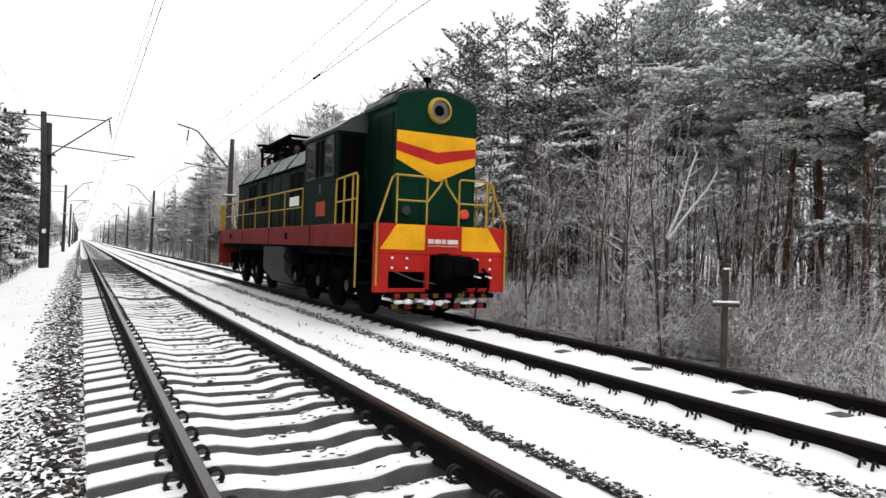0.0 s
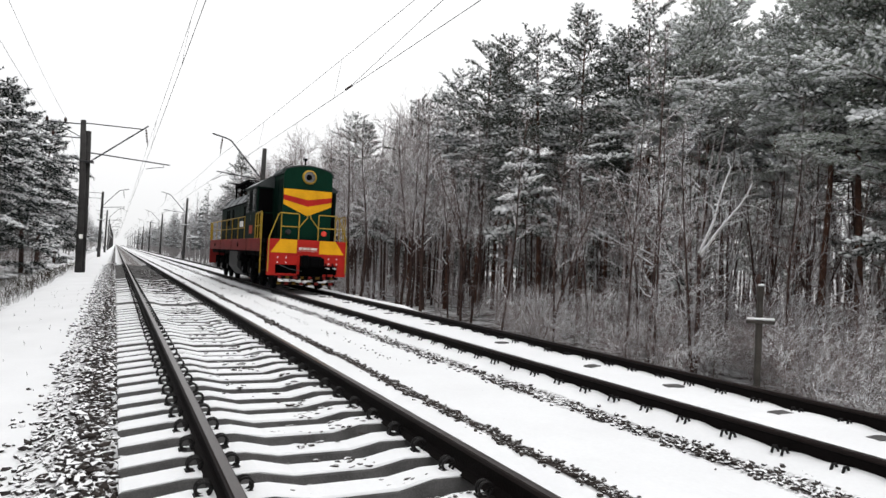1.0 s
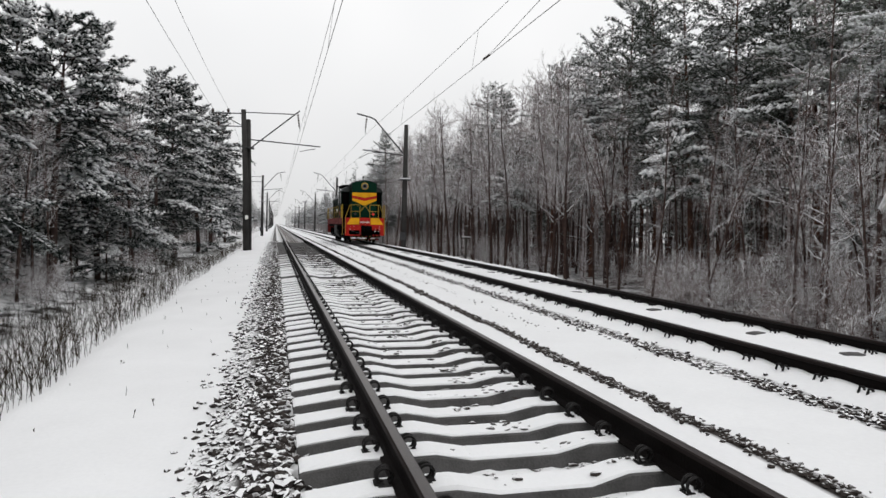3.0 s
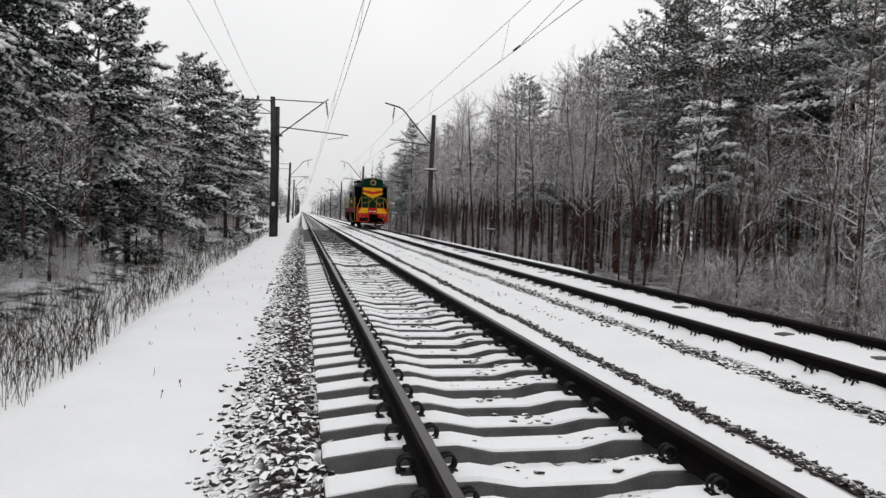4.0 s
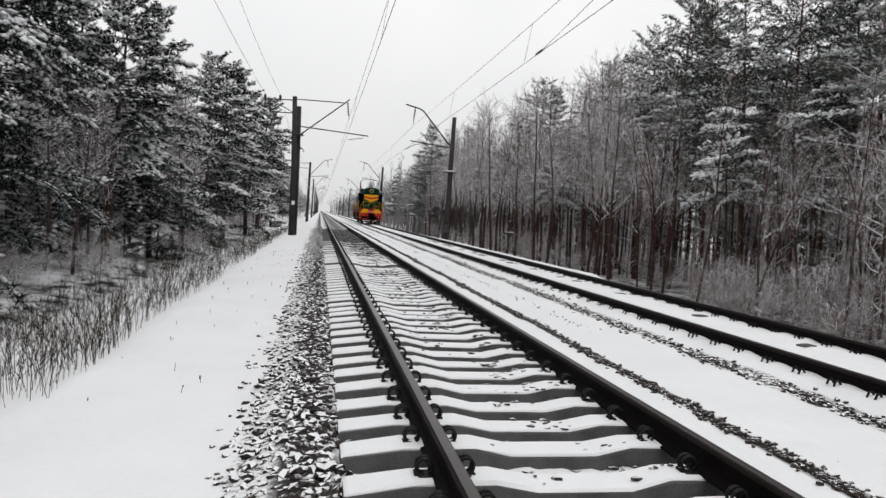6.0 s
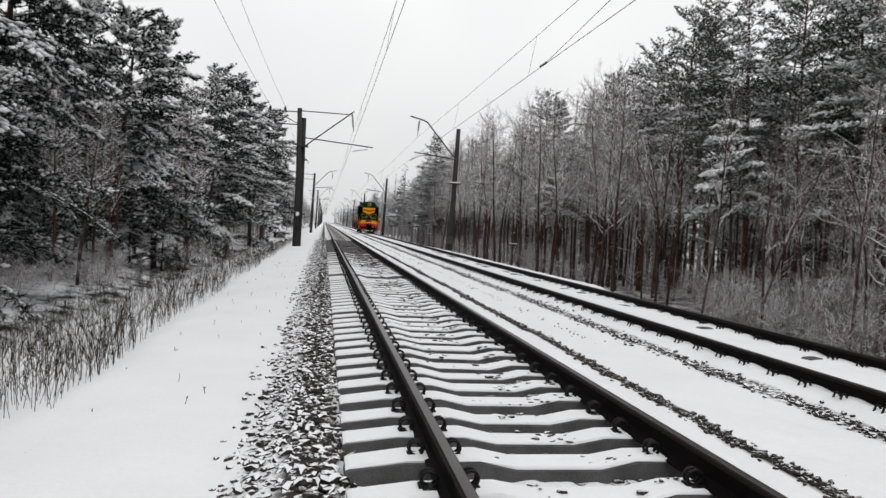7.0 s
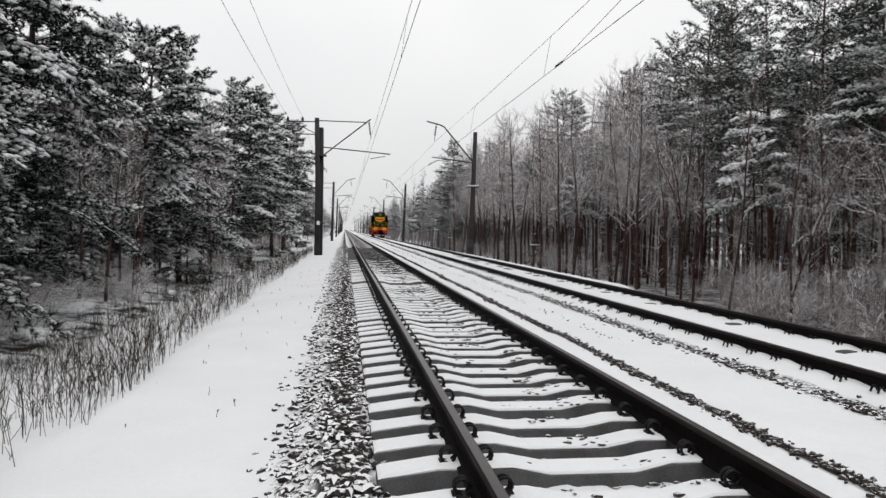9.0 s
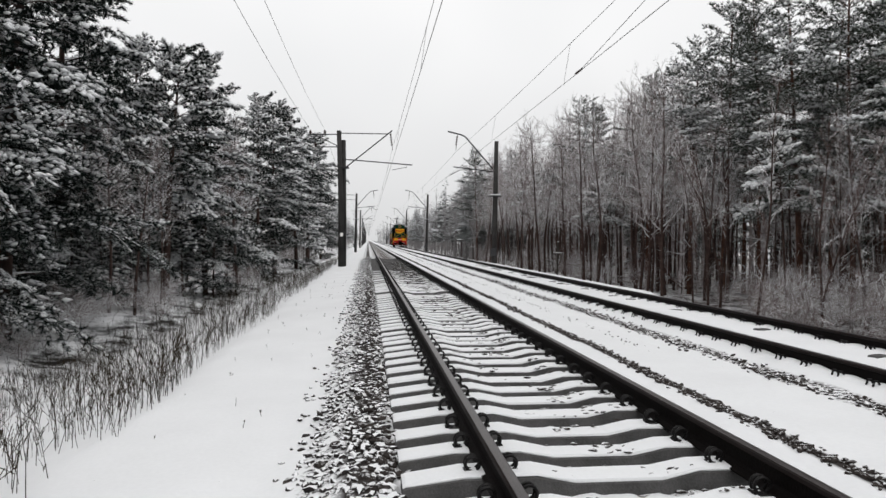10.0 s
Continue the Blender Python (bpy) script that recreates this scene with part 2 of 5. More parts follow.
# ---- builders ----
class Shape:
    """Vertices and faces of one mesh, with a material slot for each face."""

    def __init__(self):
        self.v, self.f, self.s = [], [], []

    def face(self, idx, slot=0):
        self.f.append(tuple(idx))
        self.s.append(slot)

    def box(self, x0, y0, z0, x1, y1, z1, slot=0, bevel=0.0):
        x0, x1, y0, y1, z0, z1 = min(x0, x1), max(x0, x1), min(y0, y1), max(y0, y1), min(z0, z1), max(z0, z1)
        c = min(bevel, (x1 - x0) / 2.2, (y1 - y0) / 2.2, (z1 - z0) / 2.2)
        if c <= 0:
            k = len(self.v)
            self.v += [(x, y, z) for z in (z0, z1) for x, y in ((x0, y0), (x1, y0), (x1, y1), (x0, y1))]
            for q in ((3, 2, 1, 0), (4, 5, 6, 7), (0, 1, 5, 4), (1, 2, 6, 5), (2, 3, 7, 6), (3, 0, 4, 7)):
                self.face([k + i for i in q], slot)
            return self
        rings = []
        for z, o in ((z0, c), (z0 + c, 0), (z1 - c, 0), (z1, c)):
            k = len(self.v)
            xa, xb, ya, yb = x0 + o, x1 - o, y0 + o, y1 - o
            e = c if o == 0 else c * 0.4
            self.v += [(xa + e, ya, z), (xb - e, ya, z), (xb, ya + e, z), (xb, yb - e, z), (xb - e, yb, z), (xa + e, yb, z), (xa, yb - e, z), (xa, ya + e, z)]
            rings.append(k)
        for a, b in zip(rings, rings[1:]):
            for i in range(8):
                j = (i + 1) % 8
                self.face((a + i, a + j, b + j, b + i), slot)
        self.face([rings[0] + i for i in range(7, -1, -1)], slot)
        self.face([rings[-1] + i for i in range(8)], slot)
        return self

    def tube(self, points, radii, sides=8, slot=0, caps=True):
        pts = [Vector(p) for p in points]
        if not isinstance(radii, (list, tuple)):
            radii = [radii] * len(pts)
        rings = []
        for i, p in enumerate(pts):
            d = (pts[min(i + 1, len(pts) - 1)] - pts[max(i - 1, 0)])
            d = d.normalized() if d.length > 1e-9 else Vector((0, 0, 1))
            u = d.cross(Vector((0, 0, 1)) if abs(d.z) < 0.9 else Vector((0, 1, 0))).normalized()
            w = u.cross(d)
            k = len(self.v)
            for a in range(sides):
                t = 2 * math.pi * a / sides
                self.v.append(tuple(p + (u * math.cos(t) + w * math.sin(t)) * radii[i]))
            rings.append(k)
        for a, b in zip(rings, rings[1:]):
            for i in range(sides):
                j = (i + 1) % sides
                self.face((a + i, a + j, b + j, b + i), slot)
        if caps:
            self.face([rings[0] + i for i in range(sides - 1, -1, -1)], slot)
            self.face([rings[-1] + i for i in range(sides)], slot)
        return self

    def prism(self, outline, y0, y1, slot=0):
        """An outline of (x, z) drawn out along y."""
        k, n = len(self.v), len(outline)
        self.v += [(x, y0, z) for x, z in outline] + [(x, y1, z) for x, z in outline]
        for i in range(n):
            j = (i + 1) % n
            self.face((k + i, k + n + i, k + n + j, k + j), slot)
        self.face([k + i for i in range(n)], slot)
        self.face([k + n + i for i in range(n - 1, -1, -1)], slot)
        return self

    def prism_x(self, outline, x0, x1, slot=0):
        """An outline of (y, z) drawn out along x."""
        k, n = len(self.v), len(outline)
        self.v += [(x0, y, z) for y, z in outline] + [(x1, y, z) for y, z in outline]
        for i in range(n):
            j = (i + 1) % n
            self.face((k + i, k + j, k + n + j, k + n + i), slot)
        self.face([k + i for i in range(n - 1, -1, -1)], slot)
        self.face([k + n + i for i in range(n)], slot)
        return self

    def blob(self, centre, size, rng, slot=0, rough=0.25, turn=0.0):
        """An uneven lump of twenty triangles."""
        k = len(self.v)
        ct, st = math.cos(turn), math.sin(turn)
        for x, y, z in ICO:
            r = 1 + rng.uniform(-rough, rough)
            px, py, pz = x * size[0] * r, y * size[1] * r, z * size[2] * r
            self.v.append((centre[0] + px * ct - py * st, centre[1] + px * st + py * ct, centre[2] + pz))
        for q in ICO_F:
            self.face([k + i for i in q], slot)
        return self

    def made(self, name, *mats, smooth=False):
        me = bpy.data.meshes.new(name)
        me.from_pydata(self.v, [], self.f)
        for m in mats:
            me.materials.append(m)
        if len(mats) > 1:
            me.polygons.foreach_set("material_index", self.s)
        if smooth:
            me.polygons.foreach_set("use_smooth", [True] * len(self.f))
        me.update()
        return me


_g = (1 + 5 ** 0.5) / 2
ICO = [tuple(c / math.sqrt(1 + _g * _g) for c in p) for p in ((-1, _g, 0), (1, _g, 0), (-1, -_g, 0), (1, -_g, 0), (0, -1, _g), (0, 1, _g), (0, -1, -_g), (0, 1, -_g), (_g, 0, -1), (_g, 0, 1), (-_g, 0, -1), (-_g, 0, 1))]
ICO_F = [(0, 11, 5), (0, 5, 1), (0, 1, 7), (0, 7, 10), (0, 10, 11), (1, 5, 9), (5, 11, 4), (11, 10, 2), (10, 7, 6), (7, 1, 8), (3, 9, 4), (3, 4, 2), (3, 2, 6), (3, 6, 8), (3, 8, 9), (4, 9, 5), (2, 4, 11), (6, 2, 10), (8, 6, 7), (9, 8, 1)]


def thing(name, label, category, group="", kind="", at=None):
    ob = tagged(new(name), label, category, group, kind)
    if at is not None:
        ob.matrix_basis = at
    return ob


def part(name, shape, mats, parent, label="", smooth=False, kind=""):
    mats = mats if isinstance(mats, (list, tuple)) else (mats,)
    me = shape.made(name, *mats, smooth=smooth) if isinstance(shape, Shape) else shape
    ob = new(name, me)
    ob.parent = parent
    return tagged(ob, label, "", "", kind)


def smoothstep(a, b, x):
    t = np.clip((x - a) / (b - a), 0, 1)
    return t * t * (3 - 2 * t)


# ---- ground ----
TRACK_2 = 4.34
PROFILE_X = [-400, -60, -20, -12, -8.6, -7.4, -6.2, -4.6, -3.85, -3.4, -2.3, -2.05, -1.45, -1.3, 0.86, 1.02, 2.3, 3.1, 3.45, 5.3, 6.1, 6.7, 8.2, 10.0, 14, 30, 80, 400]
PROFILE_Z = [-1.0, -1.0, -1.0, -1.1, -1.35, -1.5, -1.25, -0.82, -0.56, -0.52, -0.50, -0.46, -0.28, -0.31, -0.31, -0.20, -0.21, -0.22, -0.145, -0.145, -0.2, -0.36, -1.1, -1.65, -1.75, -1.7, -1.5, -1.5]


def ground_z(x, y):
    """The height of the ground at one place, without its fine unevenness."""
    return float(np.interp(x, PROFILE_X, PROFILE_Z))


def build_ground():
    xs = np.unique(np.concatenate([np.array([-400, -250, -150, -90, -60, -45, -35, -28]), np.arange(-24, -9, 0.8), np.arange(-9, -2.2, 0.14), np.arange(-2.2, 6.9, 0.07),
                                   np.arange(6.9, 11, 0.25), np.arange(11, 26, 0.8), np.array([28, 35, 45, 60, 90, 150, 250, 400])]))
    ys = np.concatenate([np.array([-120, -60, -30, -16, -9, -5, -2]), np.arange(-0.6, 16, 0.07), np.arange(16, 40, 0.2), np.arange(40, 90, 0.8), np.arange(90, 220, 5), np.array([240, 300, 400, 600, 900, 1500])])
    gx, gy = np.meshgrid(xs, ys)
    gz = np.interp(gx, PROFILE_X, PROFILE_Z)
    rng = np.random.RandomState(4)

    def waves(scale, count):
        h = np.zeros_like(gx)
        for _ in range(count):
            a, p = rng.uniform(0, 2 * np.pi, 2)
            k = rng.uniform(0.6, 1.6) / scale
            h += np.sin((gx * np.cos(a) + gy * np.sin(a)) * k * 2 * np.pi + p)
        return h / count ** 0.5

    side = smoothstep(2.3, 4.5, np.abs(gx)) * (1 - smoothstep(3.2, 3.6, gx) * (1 - smoothstep(5.4, 6.5, gx)))
    gz += waves(1.1, 9) * 0.010 + waves(0.32, 12) * 0.005
    gz += waves(7.0, 6) * 0.10 * smoothstep(6.5, 11, np.abs(gx)) + waves(1.6, 8) * 0.05 * smoothstep(4.2, 6.5, np.abs(gx + 0.3)) * (gx < 0)
    gz += waves(0.14, 14) * 0.008 * ((gx > -1.4) & (gx < 1.3))
    # the snow lies higher against the clips of the second track
    for rx in (-0.797, 0.797):
        gz += 0.016 * np.exp(-((gx - TRACK_2 - rx) / 0.16) ** 2) * (0.5 + 0.5 * np.cos(2 * np.pi * gy / 0.5)) * (gy < 90)
    ny, nx = gx.shape
    verts = np.stack([gx.ravel(), gy.ravel(), gz.ravel()], 1)
    i = np.arange(nx * ny).reshape(ny, nx)
    faces = np.stack([i[:-1, :-1].ravel(), i[:-1, 1:].ravel(), i[1:, 1:].ravel(), i[1:, :-1].ravel()], 1)
    me = bpy.data.meshes.new("ground")
    me.from_pydata(verts.tolist(), [], faces.tolist())
    me.polygons.foreach_set("use_smooth", [True] * len(faces))
    me.materials.append(GROUND)
    tagged(new("ground", me), "snow-covered railway embankment sloping to the woods", "ground", "", "structure")


build_ground()


# ---- tracks ----
def rail_outline():
    half = [(0.0, 0.0), (0.028, -0.001), (0.0365, -0.010), (0.036, -0.034), (0.012, -0.046), (0.009, -0.075), (0.009, -0.135), (0.022, -0.156), (0.075, -0.169), (0.075, -0.180)]
    return half + [(-x, z) for x, z in reversed(half[1:])]


def build_track(centre, label):
    track = thing("railway_track", label, "railway track", "parallel railway tracks", "structure", pose(centre, 0, 0))
    out = rail_outline()
    for sx in (-0.7965, 0.7965):
        s = Shape()
        n = len(out)
        for y in (-25.0, 60.0, 900.0):
            k = len(s.v)
            s.v += [(sx + x, y, z) for x, z in out]
            if k:
                for i in range(n):
                    j = (i + 1) % n
                    s.face((k - n + i, k + i, k + j, k - n + j), 1 if i in (0, n - 1) else 2 if i in (1, 2, n - 2, n - 3) else 0)
        part("rail", s, (RAIL_STEEL, RAIL_TOP, RAIL_BROWN), track, "dark rusty steel rail with a worn shiny head")
    return track


TRACK_ONE = build_track(0.0, "straight railway track on snowy concrete sleepers")
TRACK_TWO = build_track(TRACK_2, "straight railway track buried in snow to its rails")

SLEEPER_0, SLEEPER_STEP, SLEEPERS = 3.42, 0.5, 100


def sleeper_top(x):
    return float(np.interp(abs(x), [0, 0.28, 0.52, 0.98, 1.36], [-0.236, -0.236, -0.186, -0.186, -0.232]))


def sleeper_shape(lift, inset, z_low):
    s = Shape()
    xs = [-1.35, -1.33, -0.98, -0.52, -0.28, 0.28, 0.52, 0.98, 1.33, 1.35]
    for x in xs:
        w = 0.125 - inset
        top = sleeper_top(x) + lift - (0.012 if abs(x) > 1.34 else 0)
        k = len(s.v)
        low = z_low if lift == 0 else sleeper_top(x) - 0.004
        s.v += [(x, -w - (0.012 if lift == 0 else 0), low), (x, -w, top - 0.012), (x, -w + 0.012, top), (x, w - 0.012, top), (x, w, top - 0.012), (x, w + (0.012 if lift == 0 else 0), low)]
        if k:
            for i in range(6):
                j = (i + 1) % 6
                s.face((k - 6 + i, k - 6 + j, k + j, k + i), 0)
    s.face((0, 1, 2, 3, 4, 5))
    s.face([len(s.v) - 1 - i for i in range(6)])
    return s


def clip_shape():
    """A rail fastening: the spring's ring beside the rail, with its bolt and the plate under it."""
    s = Shape()
    ring = [(0.046 * math.cos(a), 0.046 * math.sin(a) + 0.046) for a in np.linspace(-0.5 * math.pi, 1.3 * math.pi, 13)]
    for y in (-0.022, 0.022):
        s.tube([(x, y, z) for x, z in ring], 0.0105, 5)
    s.tube([(0.0, -0.024, 0.0), (0.05, -0.03, 0.006), (0.05, 0.03, 0.006), (0.0, 0.024, 0.0)], 0.010, 5)
    s.box(-0.06, -0.06, -0.012, 0.035, 0.06, 0.002, 0, 0.004)
    return s


def build_sleepers():
    body = sleeper_shape(0, 0, -0.42).made("sleeper", CONCRETE)
    caps = []
    rng = random.Random(11)
    for v in range(6):
        s = sleeper_shape(0.016, 0.008, 0)
        s.v = [(x, y + rng.uniform(-0.006, 0.006), z + rng.uniform(-0.003, 0.004)) for x, y, z in s.v]
        caps.append(s.made("snow_cap", SNOW))
    clip = clip_shape().made("rail_clip", IRON)
    rest = Shape()
    for k in range(-24, SLEEPERS):
        y = SLEEPER_0 + 0.125 + k * SLEEPER_STEP + rng.uniform(-0.015, 0.015)
        ob = part("sleeper", body, None, TRACK_ONE)
        ob.matrix_basis = pose(0, y, rng.uniform(-0.006, 0.006), 0, 0, rng.uniform(-0.5, 0.5))
        if rng.random() > (y - 10) / 24:
            part("snow_cap", caps[rng.randrange(6)], None, ob, "thin layer of snow")
        for side in (-1, 1):
            for face in (-1, 1):
                x, turn = side * 0.7965 + face * 0.115, 0 if face > 0 else 180
                if k < 62:
                    c = part("rail_clip", clip, None, TRACK_ONE)
                    c.matrix_basis = pose(x, y, -0.172, 0, rng.uniform(-4, 4), turn + rng.uniform(-5, 5))
                else:
                    rest.box(x - 0.05, y - 0.06, -0.18, x + 0.05, y + 0.06, -0.09)
    part("far_clips", rest, IRON, TRACK_ONE, "row of rail clips", False, "stuff")
    # second track: fastenings and corners of sleepers that show through the snow
    seat = Shape()
    seat.prism([(-0.12, -0.03), (0.10, -0.03), (0.12, 0.008), (0.02, 0.012), (-0.10, 0.006)], -0.065, 0.07)
    patch = seat.made("sleeper", CONCRETE)
    clip_two = Shape()
    for dy in (-0.045, 0.045):
        clip_two.tube([(0.02, dy, -0.03), (0.05, dy, 0.022), (0.085, dy, 0.026), (0.105, dy, -0.03)], 0.012, 5)
    clip_two = clip_two.made("rail_clip", IRON)
    for k in range(-8, 70):
        y = 5.57 + k * SLEEPER_STEP + rng.uniform(-0.02, 0.02)
        for side in (-1, 1):
            for face in (-1, 1):
                c = part("rail_clip", clip_two, None, TRACK_TWO)
                c.matrix_basis = pose(side * 0.7965 + face * 0.06, y, -0.125, 0, 0, 0 if face > 0 else 180)
        if rng.random() < 0.35:
            c = part("sleeper", patch, None, TRACK_TWO, "corner of a concrete sleeper bare of snow")
            c.matrix_basis = pose(0.41 + rng.uniform(-0.05, 0.05), y + 0.02, -0.138, 0, 0, rng.uniform(-15, 15))


build_sleepers()


# ---- poles and overhead line ----
POLE_STEP, POLE_Y = 54.0, 45.0


def path_mast():
    """The paired masts beside the path, with bracket, strut and feeder arms."""
    m = thing("overhead_line_mast", "paired grey concrete masts with steel bracket over the track", "line mast", "masts on the path side")
    part("mast", Shape().tube([(0, 0, -1.2), (-0.02, 0, 4), (-0.16, 0, 8.58)], [0.20, 0.18, 0.15], 14), POLE_CONCRETE, m, "", True)
    part("mast", Shape().tube([(0.14, 0.46, -1.2), (0.15, 0.46, 4), (0.12, 0.46, 8.02)], [0.20, 0.18, 0.16], 14), POLE_CONCRETE, m, "shorter older mast", True)
    for z in (1.6, 6.1):
        part("clamp", Shape().box(-0.24, -0.2, z, 0.5, 0.62, z + 0.07, 0, 0.01), GALV, m, "steel clamp band")
    part("plate", Shape().box(-0.05, -0.24, 1.5, 0.14, -0.215, 1.75, 0, 0.005), WHITE, m, "faded white plate")
    part("arm", Shape().tube([(-0.1, -0.12, 8.40), (3.05, -0.12, 8.42)], 0.035, 6), GALV, m)
    part("strut", Shape().tube([(0.25, -0.14, 6.08), (3.4, -0.12, 8.66)], 0.045, 6), GALV, m)
    part("cantilever", Shape().tube([(0.2, -0.16, 6.66), (4.75, -0.12, 6.36)], 0.04, 6), GALV, m)
    part("steady_arm", Shape().tube([(4.4, -0.12, 6.38), (4.38, -0.12, 6.2), (3.9, -0.12, 6.12), (3.4, -0.12, 6.0)], 0.022, 5), GALV, m)
    ins = Shape()
    for k in range(5):
        ins.tube([(3.28 + 0.02 * k, -0.12, 8.4 - 0.17 * k), (3.29 + 0.02 * k, -0.12, 8.32 - 0.17 * k)], [0.075, 0.05], 8)
    ins.tube([(3.26, -0.12, 8.55), (3.42, -0.12, 7.35)], 0.02, 5)
    part("insulator", ins, INSULATOR, m, "hanging string of brown insulators", True)
    part("feeder_arm", Shape().tube([(-0.1, 0.1, 8.36), (-2.1, 0.1, 8.30)], 0.04, 6), GALV, m)
    part("feeder_arm", Shape().tube([(0.0, 0.1, 7.52), (-1.75, 0.1, 7.48)], 0.035, 6), GALV, m)
    part("brace", Shape().tube([(0.0, 0.1, 7.45), (-1.7, 0.1, 8.28)], 0.03, 6), GALV, m)
    for x, z in ((-2.05, 8.30), (-1.1, 8.33), (-1.7, 7.48)):
        s = Shape().tube([(x, 0.1, z), (x, 0.1, z + 0.12), (x, 0.1, z + 0.2), (x, 0.1, z + 0.3)], [0.03, 0.085, 0.085, 0.04], 8)
        part("pin_insulator", s, INSULATOR, m, "", True)
    return m


def bent_mast(sx, group):
    """A single mast with a bent bracket; sx is -1 where it reaches to the left."""
    m = thing("overhead_line_mast", "dark concrete mast with a bent steel bracket over the track", "line mast", group)
    part("mast", Shape().tube([(0, 0, -2.2), (0.06, 0, 3), (0.14, 0, 8.1)], [0.21, 0.18, 0.14], 14), POLE_CONCRETE, m, "", True)
    part("bracket", Shape().tube([(-sx * (-0.1), -0.14, 6.15), (-sx * (-2.05), -0.14, 8.35), (-sx * (-2.35), -0.14, 8.48), (-sx * (-3.25), -0.14, 8.68)], 0.05, 6), GALV, m)
    part("cantilever", Shape().tube([(-sx * (-0.1), -0.14, 6.0), (-sx * (-2.85), -0.14, 6.28)], 0.04, 6), GALV, m)
    part("steady_arm", Shape().tube([(-sx * (-1.9), -0.14, 6.15), (-sx * (-2.5), -0.14, 6.05), (-sx * (-3.1), -0.14, 5.7)], 0.022, 5), GALV, m)
    ins = Shape().tube([(-sx * (-2.6), -0.14, 8.5), (-sx * (-2.7), -0.14, 7.4)], 0.02, 5)
    for k in range(4):
        ins.tube([(-sx * (-2.61 - 0.02 * k), -0.14, 8.35 - 0.17 * k), (-sx * (-2.62 - 0.02 * k), -0.14, 8.27 - 0.17 * k)], [0.075, 0.05], 8)
    part("insulator", ins, INSULATOR, m, "hanging string of brown insulators", True)
    part("shelf", Shape().box(-0.35, -0.3, 4.30, 0.45, 0.25, 4.38, 0, 0.02), GALV, m, "small steel shelf")
    part("snow_cap", Shape().box(-0.33, -0.28, 4.384, 0.43, 0.23, 4.46, 0, 0.03), SNOW, m, "snow on the shelf")
    part("box", Shape().box(-0.28, -0.4, 0.2, 0.1, -0.19, 0.75, 0, 0.02), GALV, m, "small switch box")
    if sx > 0:
        part("feeder_arm", Shape().tube([(0, 0.1, 7.9), (-1.9, 0.1, 7.9)], 0.035, 6), GALV, m)
        part("feeder_arm", Shape().tube([(0, 0.1, 7.2), (-1.6, 0.1, 7.2)], 0.035, 6), GALV, m)
    return m


mast_first = path_mast()
mast_first.matrix_basis = pose(-3.36, POLE_Y, 0)
mast_left = bent_mast(1, "masts on the path side")
mast_left.matrix_basis = pose(-3.4, POLE_Y + POLE_STEP, 0)
mast_right = bent_mast(-1, "masts on the forest side")
mast_right.matrix_basis = pose(7.05, POLE_Y, 0)
for k in range(1, 11):
    if k > 1:
        copy_thing(mast_left, pose(-3.4, POLE_Y + k * POLE_STEP, 0, 0, 0.4 * math.sin(k * 3.1)))
    copy_thing(mast_right, pose(7.05, POLE_Y + k * POLE_STEP, 0, 0, 0.4 * math.sin(k * 1.7)))


def span(points, r=0.012):
    return Shape().tube(points, r, 5, 0, False)


def sagged(x, z, sag, r, name, label):
    """One wire along the line, hanging between the masts."""
    pts = []
    for k in range(-2, 10):
        y0 = POLE_Y + k * POLE_STEP
        for i in range(12):
            u = i / 12
            pts.append((x, y0 + u * POLE_STEP, z - sag * 4 * u * (1 - u)))
    tagged(new(name, span(pts, r).made(name, WIRE)), label, "wire", "overhead wires")


for cx, mx, drops in ((-0.13, 0.03, (0.2, 0.5, 0.8)), (TRACK_2 - 0.09, TRACK_2 + 0.1, (0.26, 0.52, 0.74))):
    sagged(cx, 6.0, 0.03, 0.0085, "contact_wire", "dark contact wire over the track")
    sagged(mx, 7.38, 0.2, 0.0075, "messenger_wire", "slack messenger wire over the track")
    for k in range(-1, 4):
        for u in drops:
            y = POLE_Y + (k + u) * POLE_STEP
            d = span([(cx, y, 6.0), (mx, y, 7.38 - 0.2 * 4 * u * (1 - u))], 0.005)
            tagged(new("dropper", d.made("dropper", WIRE)), "thin wire between messenger and contact wire", "wire", "droppers")
stay = span([(TRACK_2 - 0.09, 17.4, 6.0), (TRACK_2, 12.9, 6.5), (TRACK_2 + 0.1, 5.6, 7.2)], 0.0075)
tagged(new("stay_wire", stay.made("stay_wire", WIRE)), "slanting stay wire between contact wire and messenger", "wire", "overhead wires")
sagged(-5.42, 8.6, 0.45, 0.009, "feeder_wire", "sagging feeder wire on the mast arms")
sagged(-4.45, 8.62, 0.7, 0.007, "feeder_wire", "sagging feeder wire on the mast arms")
insul = Shape()
for k in range(5):
    insul.tube([(TRACK_2 - 0.09, 17.4 + 0.12 * k, 5.99), (TRACK_2 - 0.09, 17.47 + 0.12 * k, 5.99)], [0.035, 0.025], 8)
tagged(new("wire_insulator", insul.made("wire_insulator", INSULATOR)), "brown insulator string in the wire", "insulator")


# ---- locomotive ----
LENGTH = 14.3
WHEEL_R = 0.525


def arch(w, z0, z1, rise, steps=10, corner=0.12):
    """A hood's section: upright sides and an arched roof."""
    pts = [(-w, z0), (-w, z1 - corner)]
    for i in range(steps + 1):
        a = -1 + 2 * i / steps
        pts.append((a * (w - corner * 0.5), z1 + rise * (1 - a * a)))
    return pts + [(w, z1 - corner), (w, z0)]


def bent(points, r=0.02, sides=6):
    return Shape().tube(points, r, sides)


